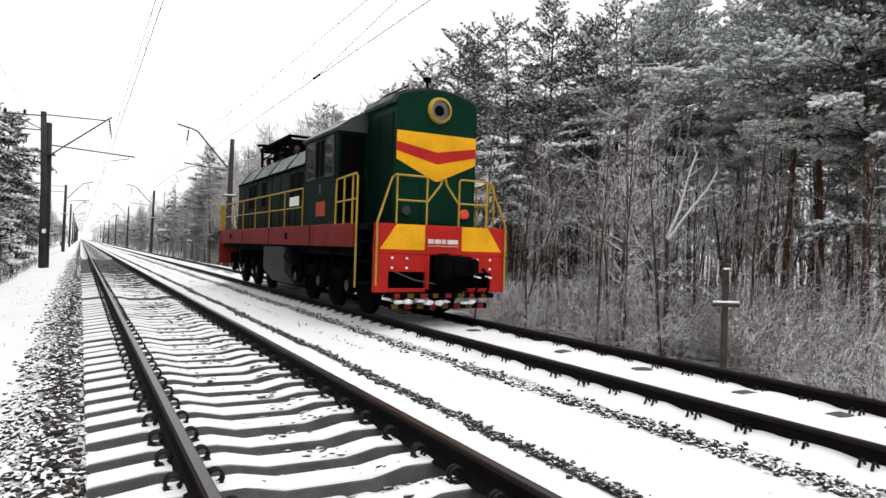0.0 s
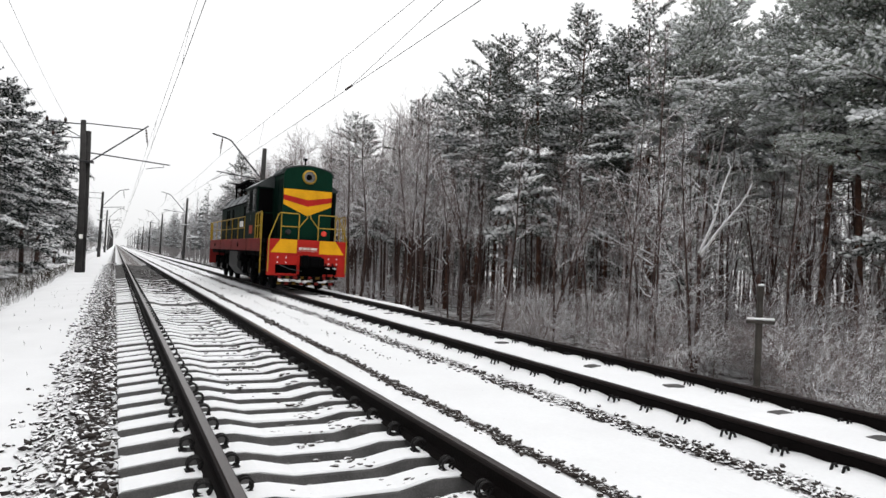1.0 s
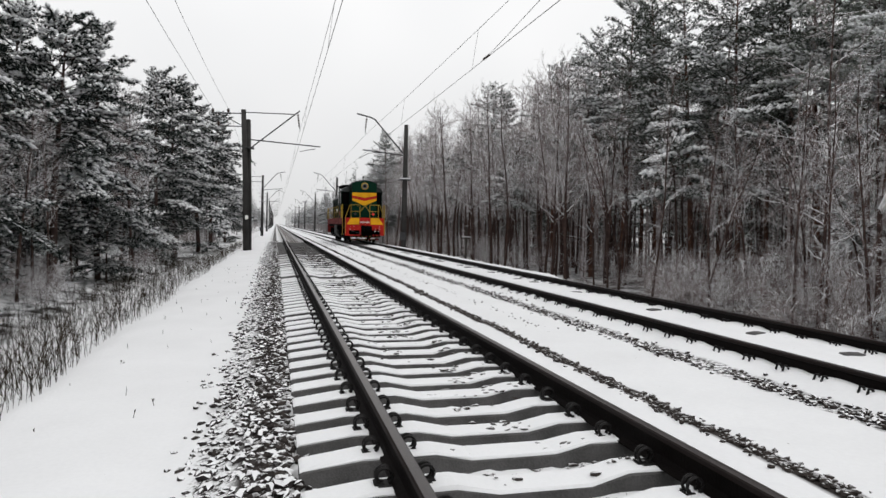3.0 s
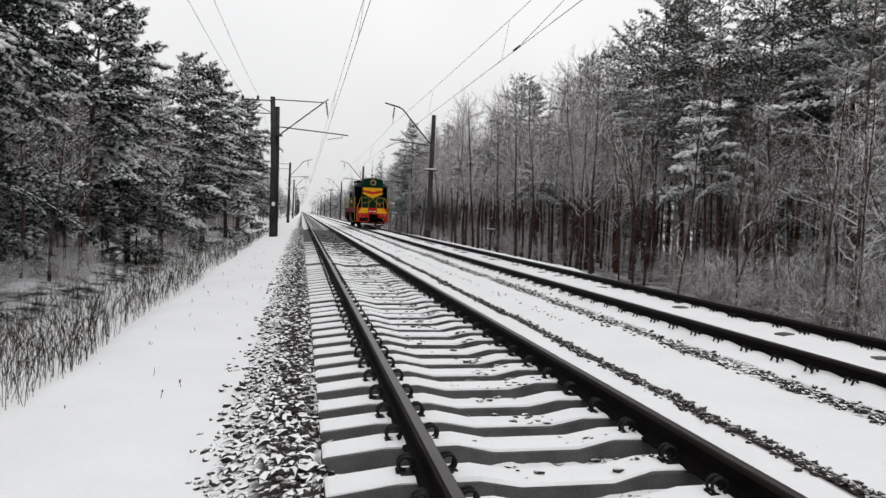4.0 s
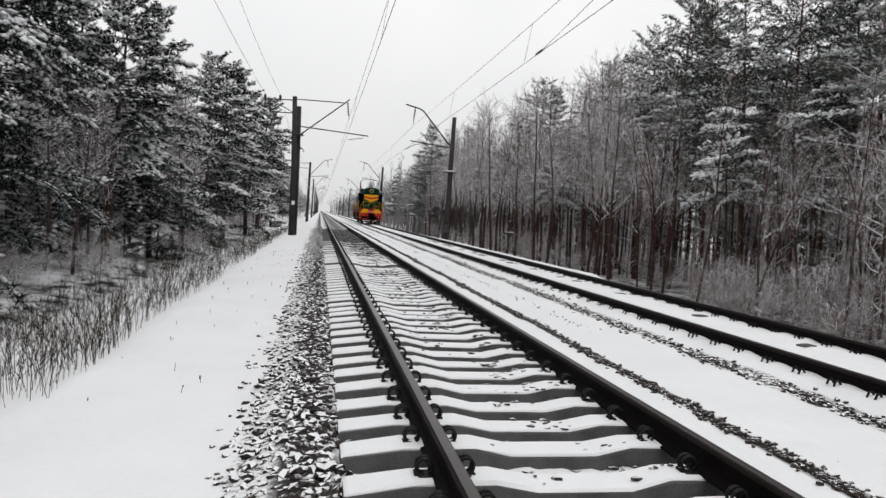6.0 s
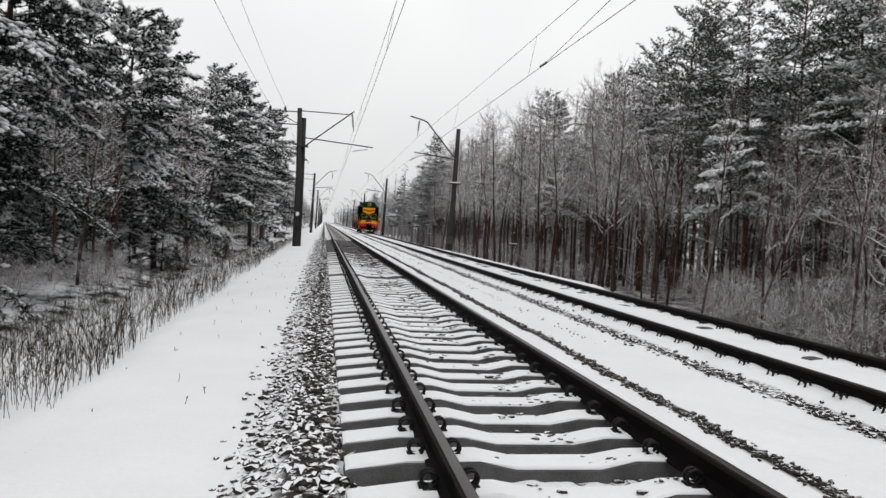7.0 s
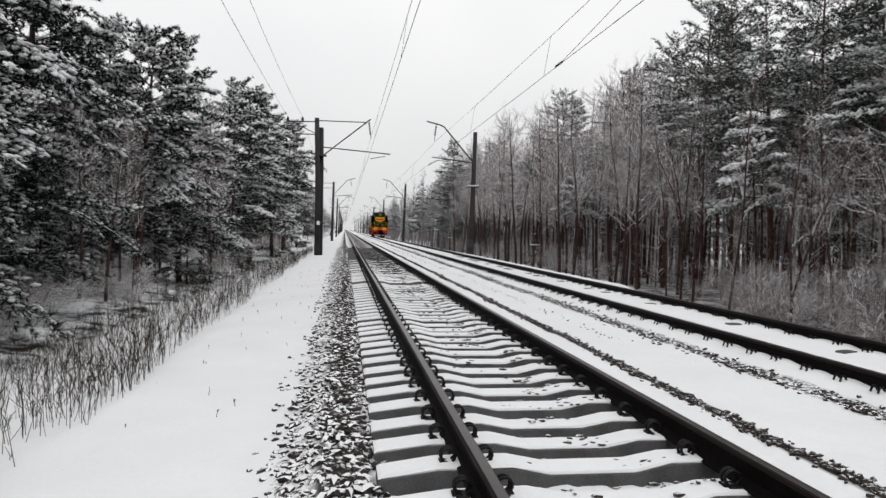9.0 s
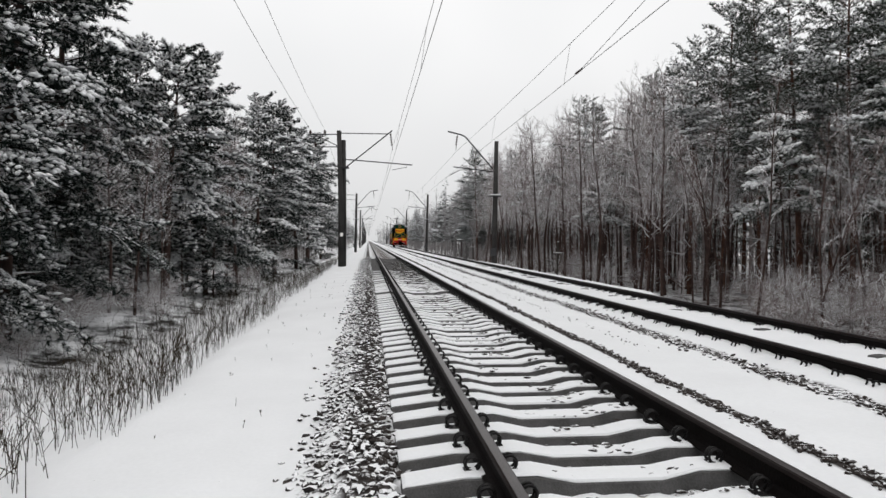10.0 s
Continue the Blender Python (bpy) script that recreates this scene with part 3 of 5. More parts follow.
def build_locomotive():
    loco = thing("diesel_locomotive", "green, yellow and red diesel shunting locomotive driving away", "locomotive")
    P = lambda name, shape, mat, label="", smooth=False, parent=None: part(name, shape, mat, parent or loco, label, smooth)
    # deck and red sills
    P("deck", Shape().box(-1.42, 0.08, 1.58, 1.42, LENGTH, 1.69, 0, 0.02), BLACK)
    for sx in (-1, 1):
        sill = P("side_sill", Shape().box(sx * 1.40, 0.75, 1.27, sx * 1.45, LENGTH - 0.55, 1.705, 0, 0.012), RED_SIDE, "red side sill, colour darkened for shade")
        for y0, y1 in ((1.1, 3.0), (3.8, 5.6), (7.4, 9.4), (10.4, 12.2)):
            for z in (1.36, 1.45, 1.54):
                P("rib", Shape().box(sx * 1.452, y0, z, sx * 1.462, y1, z + 0.018, 0, 0.004), RED_SIDE, "", False, sill)
        for y in (3.35, 6.9, 10.1):
            P("seam", Shape().box(sx * 1.451, y, 1.28, sx * 1.458, y + 0.03, 1.69, 0, 0.002), BLACK, "", False, sill)
        for y in (5.2, 11.9):
            P("lifting_eye", Shape().tube([(sx * 1.45, y, 1.48), (sx * 1.475, y, 1.48)], 0.09, 10), BLACK, "", False, sill)
    # front beam: red plates round dark openings
    beam = P("front_beam", Shape().box(-1.33, 0, 1.17, 1.33, 0.10, 1.70, 0, 0.012), RED, "red end plate")
    plates = [(-1.33, 0.50, -1.06, 1.168), (1.03, 0.50, 1.33, 1.168), (-1.058, 0.86, -0.34, 1.168), (-0.338, 0.55, -0.26, 1.168), (0.42, 0.86, 1.028, 1.168), (-1.058, 0.50, -0.34, 0.57), (0.55, 0.50, 1.028, 0.57)]
    for x0, z0, x1, z1 in plates:
        P("end_plate", Shape().box(x0, 0.005, z0, x1, 0.09, z1, 0, 0.006), RED, "", False, beam)
    # a black sheet added in place of the shade inside the openings
    P("backing", Shape().box(-1.25, 0.28, 0.5, 1.25, 0.36, 1.5), BLACK, "dark space behind the openings")
    for sx in (-1, 1):
        s = Shape().prism([(sx * a, z) for a, z in ((0.38, 1.25), (0.38, 1.695), (0.93, 1.695), (1.24, 1.25))], -0.008, 0.002)
        P("yellow_panel", s, YELLOW, "yellow warning panel", False, beam)
        for x in (1.0, 0.72):
            for z in (0.93, 1.10):
                P("bolt", Shape().tube([(sx * x, -0.012, z), (sx * x, 0.006, z)], 0.022, 8), WHITE, "", False, beam)
    for x0, x1 in ((-0.31, -0.19), (-0.17, -0.05), (-0.03, 0.05), (0.08, 0.30)):
        P("number_bar", Shape().box(x0, -0.006, 1.37, x1, 0.003, 1.45), PALE, "plain white bar", False, beam)
    P("number_bar", Shape().box(-0.33, -0.005, 1.325, 0.32, 0.003, 1.335), PALE, "thin white bar", False, beam)
    # coupler
    c = Shape().box(-0.16, -0.30, 0.86, 0.16, 0.3, 1.14, 0, 0.04)
    c.box(-0.30, -0.52, 0.80, -0.05, -0.2, 1.20, 0, 0.06).box(-0.05, -0.46, 0.82, 0.40, -0.30, 1.16, 0, 0.05).box(0.28, -0.60, 0.84, 0.42, -0.34, 1.12, 0, 0.04)
    P("coupler", c, BLACK, "black automatic coupler")
    P("coupler_chain", bent([(-0.95, -0.02, 0.86), (-0.6, -0.08, 0.72), (-0.2, -0.12, 0.66)], 0.014), GALV, "thin release rod")
    for x in (0.62, 0.86):
        P("air_hose", bent([(x, 0.05, 0.95), (x, -0.12, 0.85), (x + 0.03, -0.16, 0.62), (x + 0.01, -0.10, 0.46)], 0.028), BLACK)
        P("valve_handle", Shape().tube([(x - 0.02, -0.12, 0.80), (x + 0.10, -0.14, 0.77)], 0.018, 6), WHITE)
    # track clearer with striped bars and lying snow
    clearer = P("track_clearer", Shape().box(-1.0, 0.02, 0.20, 0.98, 0.10, 0.30, 0, 0.012).box(-1.05, -0.10, 0.40, 1.05, 0.16, 0.49, 0, 0.015), BLACK, "dark striped track clearer")
    for i in range(8):
        x = -0.98 + i * 0.25
        P("stripe", Shape().box(x, -0.107, 0.405, x + 0.10 + 0.02 * (i % 3), -0.098, 0.485), DIRTY_YELLOW if i % 2 else RED_SIDE, "", False, clearer)
        P("stripe", Shape().box(x, 0.012, 0.205, x + 0.125, 0.022, 0.295), RED_SIDE if i % 2 else DIRTY_YELLOW, "", False, clearer)
    rng = random.Random(3)
    for x0, x1, n in ((-0.85, 0.10, 6), (0.45, 0.6, 2)):
        for i in range(n):
            x = x0 + (x1 - x0) * i / (n - 1) + rng.uniform(-0.05, 0.05)
            s = Shape().blob((x, -0.05, 0.33 + rng.uniform(-0.03, 0.03)), (0.10, 0.07, 0.03 + rng.uniform(0, 0.03)), rng)
            P("snow_lump", s, SNOW, "", True, clearer)
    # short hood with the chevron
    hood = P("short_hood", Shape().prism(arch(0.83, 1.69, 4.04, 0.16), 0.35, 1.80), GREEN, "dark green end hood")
    P("roof_edge", Shape().prism(arch(0.90, 3.90, 4.08, 0.17), 0.42, 1.80), DARK_ROOF, "dark roof edge", False, hood)
    face = 0.342
    P("chevron", Shape().prism([(-0.825, 3.40), (0.825, 3.40), (0.825, 2.88), (0.0, 2.51), (-0.825, 2.88)], face, face + 0.007), YELLOW, "yellow chevron", False, hood)
    P("chevron_stripe", Shape().prism([(-0.825, 3.20), (0.0, 3.06), (0.825, 3.20), (0.825, 3.03), (0.0, 2.84), (-0.825, 3.03)], face - 0.004, face), RED, "red stripe across the chevron", False, hood)
    ring = Shape()
    n = 28
    for i in range(n):
        a = 2 * math.pi * i / n
        for rr, yy in ((0.185, face - 0.06), (0.235, face - 0.05), (0.245, face + 0.004)):
            ring.v.append((0.02 + rr * math.cos(a), yy, 3.84 + rr * math.sin(a)))
    for i in range(n):
        j = (i + 1) % n
        for k in (0, 1):
            ring.face((3 * i + k, 3 * j + k, 3 * j + k + 1, 3 * i + k + 1))
    lamp = P("headlamp", ring, RAIL_YELLOW, "round headlamp in a yellow ring", True, hood)
    P("headlamp_lens", Shape().tube([(0.02, face - 0.03, 3.84), (0.02, face + 0.01, 3.84)], [0.185, 0.19], 20), LENS, "", False, hood)
    P("lens_core", Shape().tube([(0.0, face - 0.036, 3.83), (0.0, face - 0.028, 3.83)], 0.10, 14), BLACK, "", False, hood)
    for x, m, lab in ((-0.62, GREY_TANK, "unlit tail lamp"), (0.60, RED_LAMP, "lit red tail lamp")):
        P("tail_lamp", Shape().tube([(x, face - 0.07, 1.95), (x, face - 0.05, 1.95), (x, face + 0.01, 1.95)], [0.075, 0.09, 0.09], 16), m, lab, False, hood)
    P("door", Shape().box(-0.30, face - 0.012, 1.75, 0.34, face + 0.002, 2.52, 0, 0.004), GREEN, "", False, hood)
    for sx in (-1, 1):
        for y0, y1 in ((0.5, 1.05), (1.10, 1.68)):
            P("hood_door", Shape().box(sx * 0.83, y0, 1.8, sx * 0.845, y1, 3.75, 0, 0.004), GREEN_SIDE, "", False, hood)
    P("horn", Shape().tube([(-0.05, 0.75, 4.2), (-0.05, 0.75, 4.42), (-0.05, 0.75, 4.46), (-0.05, 0.75, 4.52)], [0.025, 0.025, 0.08, 0.08], 10), BLACK, "", False, hood)
    P("roof_rail", bent([(-0.55, 0.5, 4.14), (-0.55, 0.52, 4.26), (-0.55, 1.7, 4.26), (-0.55, 1.75, 4.12)], 0.015), BLACK, "", False, hood)
    # cab
    cab_y0, cab_y1 = 1.80, 3.95
    cab = P("cab", Shape().prism(arch(1.42, 1.69, 3.56, 0.56, 12, 0.06), cab_y0, cab_y1), GREEN_SIDE, "driver's cab in green darkened for shade")
    P("cab_roof", Shape().prism([(x * 1.02, z + 0.02) for x, z in arch(1.43, 3.50, 3.57, 0.57, 12, 0.02)], cab_y0 - 0.06, cab_y1 + 0.08), DARK_ROOF, "", False, cab)
    for sx in (-1, 1):
        P("front_window", Shape().box(sx * 0.88, cab_y0 - 0.012, 2.66, sx * 1.36, cab_y0 + 0.01, 3.46, 0, 0.008), BLACK, "dark window", False, cab)
        # the door is flat black: the shade beside the hood is painted in
        P("front_wall", Shape().box(sx * 0.83, cab_y0 - 0.008, 1.72, sx * 1.38, cab_y0 + 0.004, 2.6, 0, 0.006), BLACK, "shaded cab door", False, cab)
        for y0, y1, m in ((2.02, 2.46, GREY_TANK), (2.56, 2.80, BLACK), (2.86, 3.10, BLACK), (3.20, 3.68, GREY_TANK)):
            w = P("window_frame", Shape().box(sx * 1.421, y0 - 0.04, 2.66, sx * 1.440, y1 + 0.04, 3.48, 0, 0.004), GALV if m is GREY_TANK else GREEN_SIDE, "grey window frame" if m is GREY_TANK else "", False, cab)
            P("pane", Shape().box(sx * 1.439, y0, 2.71, sx * 1.444, y1, 3.43, 0, 0.002), GLASS if m is GREY_TANK else BLACK, "dark window pane" if m is GREY_TANK else "open dark window", False, w)
        P("notice", Shape().box(sx * 1.422, 2.45, 1.88, sx * 1.43, 3.05, 2.18, 0, 0.003), ORANGE, "orange notice plate", False, cab)
        P("number_bar", Shape().box(sx * 1.422, 2.75, 2.35, sx * 1.428, 2.9, 2.55, 0, 0.002), GALV, "plain pale bar", False, cab)
    # long hood
    lh0, lh1 = 3.95, 12.6
    long_hood = P("long_hood", Shape().prism([(-1.10, 1.69), (-1.10, 3.22), (-0.76, 3.65), (-0.3, 3.83), (0.3, 3.83), (0.76, 3.65), (1.10, 3.22), (1.10, 1.69)], lh0, lh1), GREEN_SIDE, "engine hood in dark green, darkened for shade")
    skin = [(-1.13, 3.20), (-1.09, 3.26), (-0.78, 3.68), (-0.32, 3.87), (0.32, 3.87), (0.78, 3.68), (1.09, 3.26), (1.13, 3.20), (1.0, 3.18), (-1.0, 3.18)]
    P("hood_roof", Shape().prism(skin, lh0 + 0.01, lh1 + 0.03), DARK_ROOF, "sloping hood roof dusted with snow", False, long_hood)
    for sx in (-1, 1):
        y = lh0 + 0.12
        for i, w in enumerate((1.0, 0.6, 0.6, 0.9, 0.9, 0.6, 0.6, 0.6, 0.55, 0.55, 0.55)):
            dark = i in (1, 2, 6, 8, 9)
            d = P("engine_door", Shape().box(sx * 1.10, y, 1.78, sx * 1.118, y + w - 0.05, 3.12, 0, 0.005), GREEN_SIDE, "", False, long_hood)
            if dark:
                lou = Shape().box(sx * 1.119, y + 0.06, 2.35, sx * 1.124, y + w - 0.11, 3.05)
                P("louvre", lou, BLACK, "dark louvre", False, d)
            else:
                P("door_handle", Shape().box(sx * 1.118, y + 0.06, 2.5, sx * 1.135, y + 0.09, 2.62, 0, 0.004), GALV, "", False, d)
            P("seam", Shape().box(sx * 1.119, y + w - 0.05, 1.74, sx * 1.123, y + w - 0.03, 3.14), BLACK, "", False, d)
            y += w
        P("roof_gutter", Shape().tube([(sx * 1.14, lh0, 3.19), (sx * 1.14, lh1, 3.19)], 0.022, 6), BLACK, "", False, long_hood)
    for y in (4.9, 6.6, 8.4, 10.3, 12.0):
        P("roof_strap", Shape().prism([(x * 1.012, z + 0.012) for x, z in skin], y, y + 0.09), BLACK, "", False, long_hood)
    # folded current collector on the roof
    frame_ob = P("roof_frame", Shape().box(-0.75, 6.6, 4.27, -0.68, 10.0, 4.34).box(0.68, 6.6, 4.27, 0.75, 10.0, 4.34).box(-0.75, 6.6, 4.27, 0.75, 6.68, 4.34).box(-0.75, 9.92, 4.20, 0.75, 10.0, 4.27).box(-0.8, 9.5, 4.34, 0.8, 9.6, 4.40), BLACK, "black folded current collector on the roof")
    for sx in (-1, 1):
        for y in (6.7, 8.3, 9.9):
            P("frame_leg", Shape().tube([(sx * 0.7, y, 3.6), (sx * 0.7, y, 4.30)], 0.045, 6), BLACK, "", False, frame_ob)
            P("insulator", Shape().tube([(sx * 0.5, y, 3.7), (sx * 0.5, y, 3.86), (sx * 0.5, y, 3.88), (sx * 0.5, y, 4.06)], [0.09, 0.06, 0.09, 0.05], 10), INSULATOR, "", True, frame_ob)
        P("frame_brace", bent([(sx * 0.7, 6.7, 3.95), (sx * 0.55, 8.3, 4.25), (sx * 0.95, 9.6, 4.38)], 0.028), BLACK, "", False, frame_ob)
        P("frame_brace", bent([(sx * 0.7, 9.9, 3.95), (sx * 0.5, 8.0, 4.18), (sx * 0.9, 9.6, 4.36)], 0.028), BLACK, "", False, frame_ob)
    for y in (7.1, 7.6, 8.1, 8.8, 9.3):
        P("frame_bar", Shape().box(-0.72, y, 4.22, 0.72, y + 0.08, 4.30), BLACK, "", False, frame_ob)
        P("frame_brace", bent([(-0.7, y, 3.9), (0.7, y + 0.3, 4.27)], 0.035), BLACK, "", False, frame_ob)
        P("frame_brace", bent([(0.7, y, 3.9), (-0.7, y + 0.3, 4.27)], 0.035), BLACK, "", False, frame_ob)
    P("exhaust", Shape().tube([(0, 7.4, 3.8), (0, 7.4, 4.24)], 0.2, 14), BLACK, "", False, frame_ob)
    P("resistor_box", Shape().box(-0.45, 8.4, 3.8, 0.45, 9.4, 4.18, 0, 0.03), BLACK, "", False, frame_ob)
    frame_ob.matrix_basis = pose(0, 1.2, 0)
    # handrails
    y_f = 0.05
    for sx in (-1, 1):
        P("handrail", bent([(sx * 1.31, -0.03, 0.62), (sx * 1.31, -0.03, 1.72), (sx * 1.02, y_f, 2.50), (sx * 0.95, y_f, 2.56), (sx * 0.36, y_f, 2.56), (sx * 0.33, y_f, 2.53), (sx * 0.33, y_f, 1.70)], 0.020), RAIL_YELLOW, "yellow tubular handrail")
        P("handrail", bent([(sx * 0.92, y_f, 1.70), (sx * 0.92, y_f, 2.55)], 0.018), RAIL_YELLOW)
        P("handrail", bent([(sx * 0.92, y_f, 2.12), (sx * 0.33, y_f, 2.12)], 0.018), RAIL_YELLOW)
        P("gate_bar", bent([(sx * 0.33, y_f, 2.10), (sx * 0.06, y_f, 2.44), (sx * 0.03, y_f, 2.55)], 0.02), RAIL_YELLOW)
        # corner steps with upright
        P("handrail", bent([(sx * 1.44, 0.62, 0.55), (sx * 1.44, 0.62, 2.54), (sx * 1.44, 0.68, 2.60), (sx * 1.44, 1.70, 2.56), (sx * 1.44, 1.74, 2.5), (sx * 1.44, 1.76, 1.70)], 0.020), RAIL_YELLOW, "yellow tubular handrail")
        P("handrail", bent([(sx * 1.44, 0.68, 2.14), (sx * 1.44, 1.74, 2.12)], 0.018), RAIL_YELLOW)
        for y in (0.85, 1.3):
            P("handrail", bent([(sx * 1.44, y, 1.70), (sx * 1.44, y, 2.58)], 0.02), RAIL_YELLOW)
        for z in (0.62, 1.0, 1.35):
            P("step", Shape().box(sx * 1.0, 0.16, z, sx * 1.40, 0.62, z + 0.04, 0, 0.006), BLACK)
        # side rails along the walkway
        for z, r in ((2.54, 0.02), (2.12, 0.016)):
            P("side_rail", bent([(sx * 1.43, 4.0, z), (sx * 1.43, 13.2, z + 0.03)], r), RAIL_YELLOW, "faded yellow side rail")
        for y in (4.0, 5.5, 7.0, 8.6, 10.2, 11.7, 13.2):
            P("rail_post", bent([(sx * 1.43, y, 1.70), (sx * 1.43, y, 2.56)], 0.016), RAIL_YELLOW)
        P("notice", Shape().box(sx * 1.44, 4.25, 2.17, sx * 1.455, 5.0, 2.38, 0, 0.004), WHITE, "white notice board on the rail")
        for y in (13.4, 13.6, 13.8, 14.0):
            P("rail_post", bent([(sx * 1.43, y, 1.70), (sx * 1.43, y, 2.58)], 0.02), RAIL_YELLOW)
        P("side_rail", bent([(sx * 1.43, 13.2, 2.56), (sx * 1.43, 14.1, 2.58)], 0.02), RAIL_YELLOW)
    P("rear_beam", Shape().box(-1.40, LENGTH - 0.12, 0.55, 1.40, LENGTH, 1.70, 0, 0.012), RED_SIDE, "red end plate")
    P("coupler", Shape().box(-0.2, LENGTH, 0.85, 0.2, LENGTH + 0.5, 1.15, 0, 0.05), BLACK, "black automatic coupler")
    # tank and gear between the bogies
    tank = Shape().prism([(-1.38, 0.62), (-1.12, 0.30), (1.12, 0.30), (1.38, 0.62), (1.38, 1.22), (-1.38, 1.22)], 5.55, 7.7)
    P("fuel_tank", tank, GREY_TANK, "grey fuel tank")
    # drawn as solid black blocks, added to keep light out behind the wheels
    P("underframe", Shape().box(-0.72, 0.5, 0.42, 0.72, LENGTH - 0.3, 1.58, 0, 0.03).box(-1.3, 0.7, 1.1, 1.3, LENGTH - 0.3, 1.58, 0, 0.03), BLACK)
    P("air_tank", Shape().tube([(-1.2, 4.6, 1.0), (-1.2, 5.6, 1.0)], 0.2, 14), BLACK, "", True)
    P("air_tank", Shape().tube([(1.2, 4.6, 1.0), (1.2, 5.6, 1.0)], 0.2, 14), BLACK, "", True)
    wheelsets = []
    wheel = Shape()
    for sx in (-1, 1):
        wheel.tube([(sx * 0.75, 0, 0), (sx * 0.78, 0, 0), (sx * 0.79, 0, 0), (sx * 0.87, 0, 0)], [WHEEL_R + 0.025, WHEEL_R + 0.025, WHEEL_R, WHEEL_R - 0.005], 28)
        wheel.tube([(sx * 0.87, 0, 0), (sx * 0.885, 0, 0)], [WHEEL_R - 0.07, WHEEL_R - 0.10], 20)
        for a in range(3):
            t = a * 2.094
            wheel.box(sx * 0.88, 0.2 * math.cos(t) - 0.04, 0.2 * math.sin(t) - 0.04, sx * 0.90, 0.2 * math.cos(t) + 0.04, 0.2 * math.sin(t) + 0.04)
    wheel.tube([(-0.88, 0, 0), (0.88, 0, 0)], 0.09, 12)
    wheel_me = wheel.made("wheelset", BLACK)
    for b0 in (1.35, 8.8):
        bogie = P("bogie", Shape().box(-1.16, b0 - 0.2, 0.62, -1.02, b0 + 4.0, 0.86, 0, 0.03).box(1.02, b0 - 0.2, 0.62, 1.16, b0 + 4.0, 0.86, 0, 0.03).box(-1.02, b0 + 0.75, 0.6, 1.02, b0 + 1.0, 0.9).box(-1.02, b0 + 2.75, 0.6, 1.02, b0 + 3.0, 0.9), BLACK, "black three-axle bogie")
        for i in range(3):
            y = b0 + 0.15 + i * 1.75
            ws = part("wheelset", wheel_me, None, bogie, "steel wheels on their axle")
            ws.matrix_basis = pose(0, y, WHEEL_R)
            wheelsets.append((ws, y))
            for sx in (-1, 1):
                P("axle_box", Shape().box(sx * 1.10, y - 0.16, 0.38, sx * 1.26, y + 0.16, 0.68, 0, 0.04), BLACK, "", False, bogie)
                P("axle_cap", Shape().tube([(sx * 1.26, y, 0.53), (sx * 1.275, y, 0.53)], 0.10, 12), GALV, "", False, bogie)
                for dy in (-0.3, 0.3):
                    P("spring", Shape().tube([(sx * 1.2, y + dy, 0.5), (sx * 1.2, y + dy, 0.98)], 0.075, 10), BLACK, "", False, bogie)
        for sx in (-1, 1):
            for dy in (0.9, 2.65):
                P("sand_pipe", bent([(sx * 1.3, b0 + dy, 1.25), (sx * 1.3, b0 + dy + 0.05, 0.6), (sx * 1.15, b0 + dy + 0.2, 0.25)], 0.022), BLACK, "", False, bogie)
    return loco, wheelsets


LOCO, WHEELSETS = build_locomotive()
LOCO_SPEED, LOCO_START = 11.5, 10.07


# ---- woods ----
def limb(s, p, d, length, r0, r1, segs, sides, rng, wander, lift, slot=0):
    """A wandering, tapering limb; returns its points and directions."""
    pts, rad, dirs = [Vector(p)], [r0], [Vector(d).normalized()]
    d = Vector(d).normalized()
    for i in range(segs):
        d = (d + Vector((rng.gauss(0, wander), rng.gauss(0, wander), rng.gauss(0, wander) + lift))).normalized()
        pts.append(pts[-1] + d * (length / segs))
        rad.append(r0 + (r1 - r0) * (i + 1) / segs)
        dirs.append(d.copy())
    s.tube(pts, rad, sides, slot, False)
    return pts, dirs


def along(pts, dirs, u):
    k = u * (len(pts) - 1)
    i = min(int(k), len(pts) - 2)
    return pts[i].lerp(pts[i + 1], k - i), dirs[min(i + 1, len(dirs) - 1)]


def aside(d, rng, spread):
    """A direction that leaves d at about the given angle."""
    ax = d.orthogonal().normalized()
    ax.rotate(Matrix.Rotation(rng.uniform(0, 2 * math.pi), 3, d))
    out = d.copy()
    out.rotate(Matrix.Rotation(spread, 3, ax))
    return out


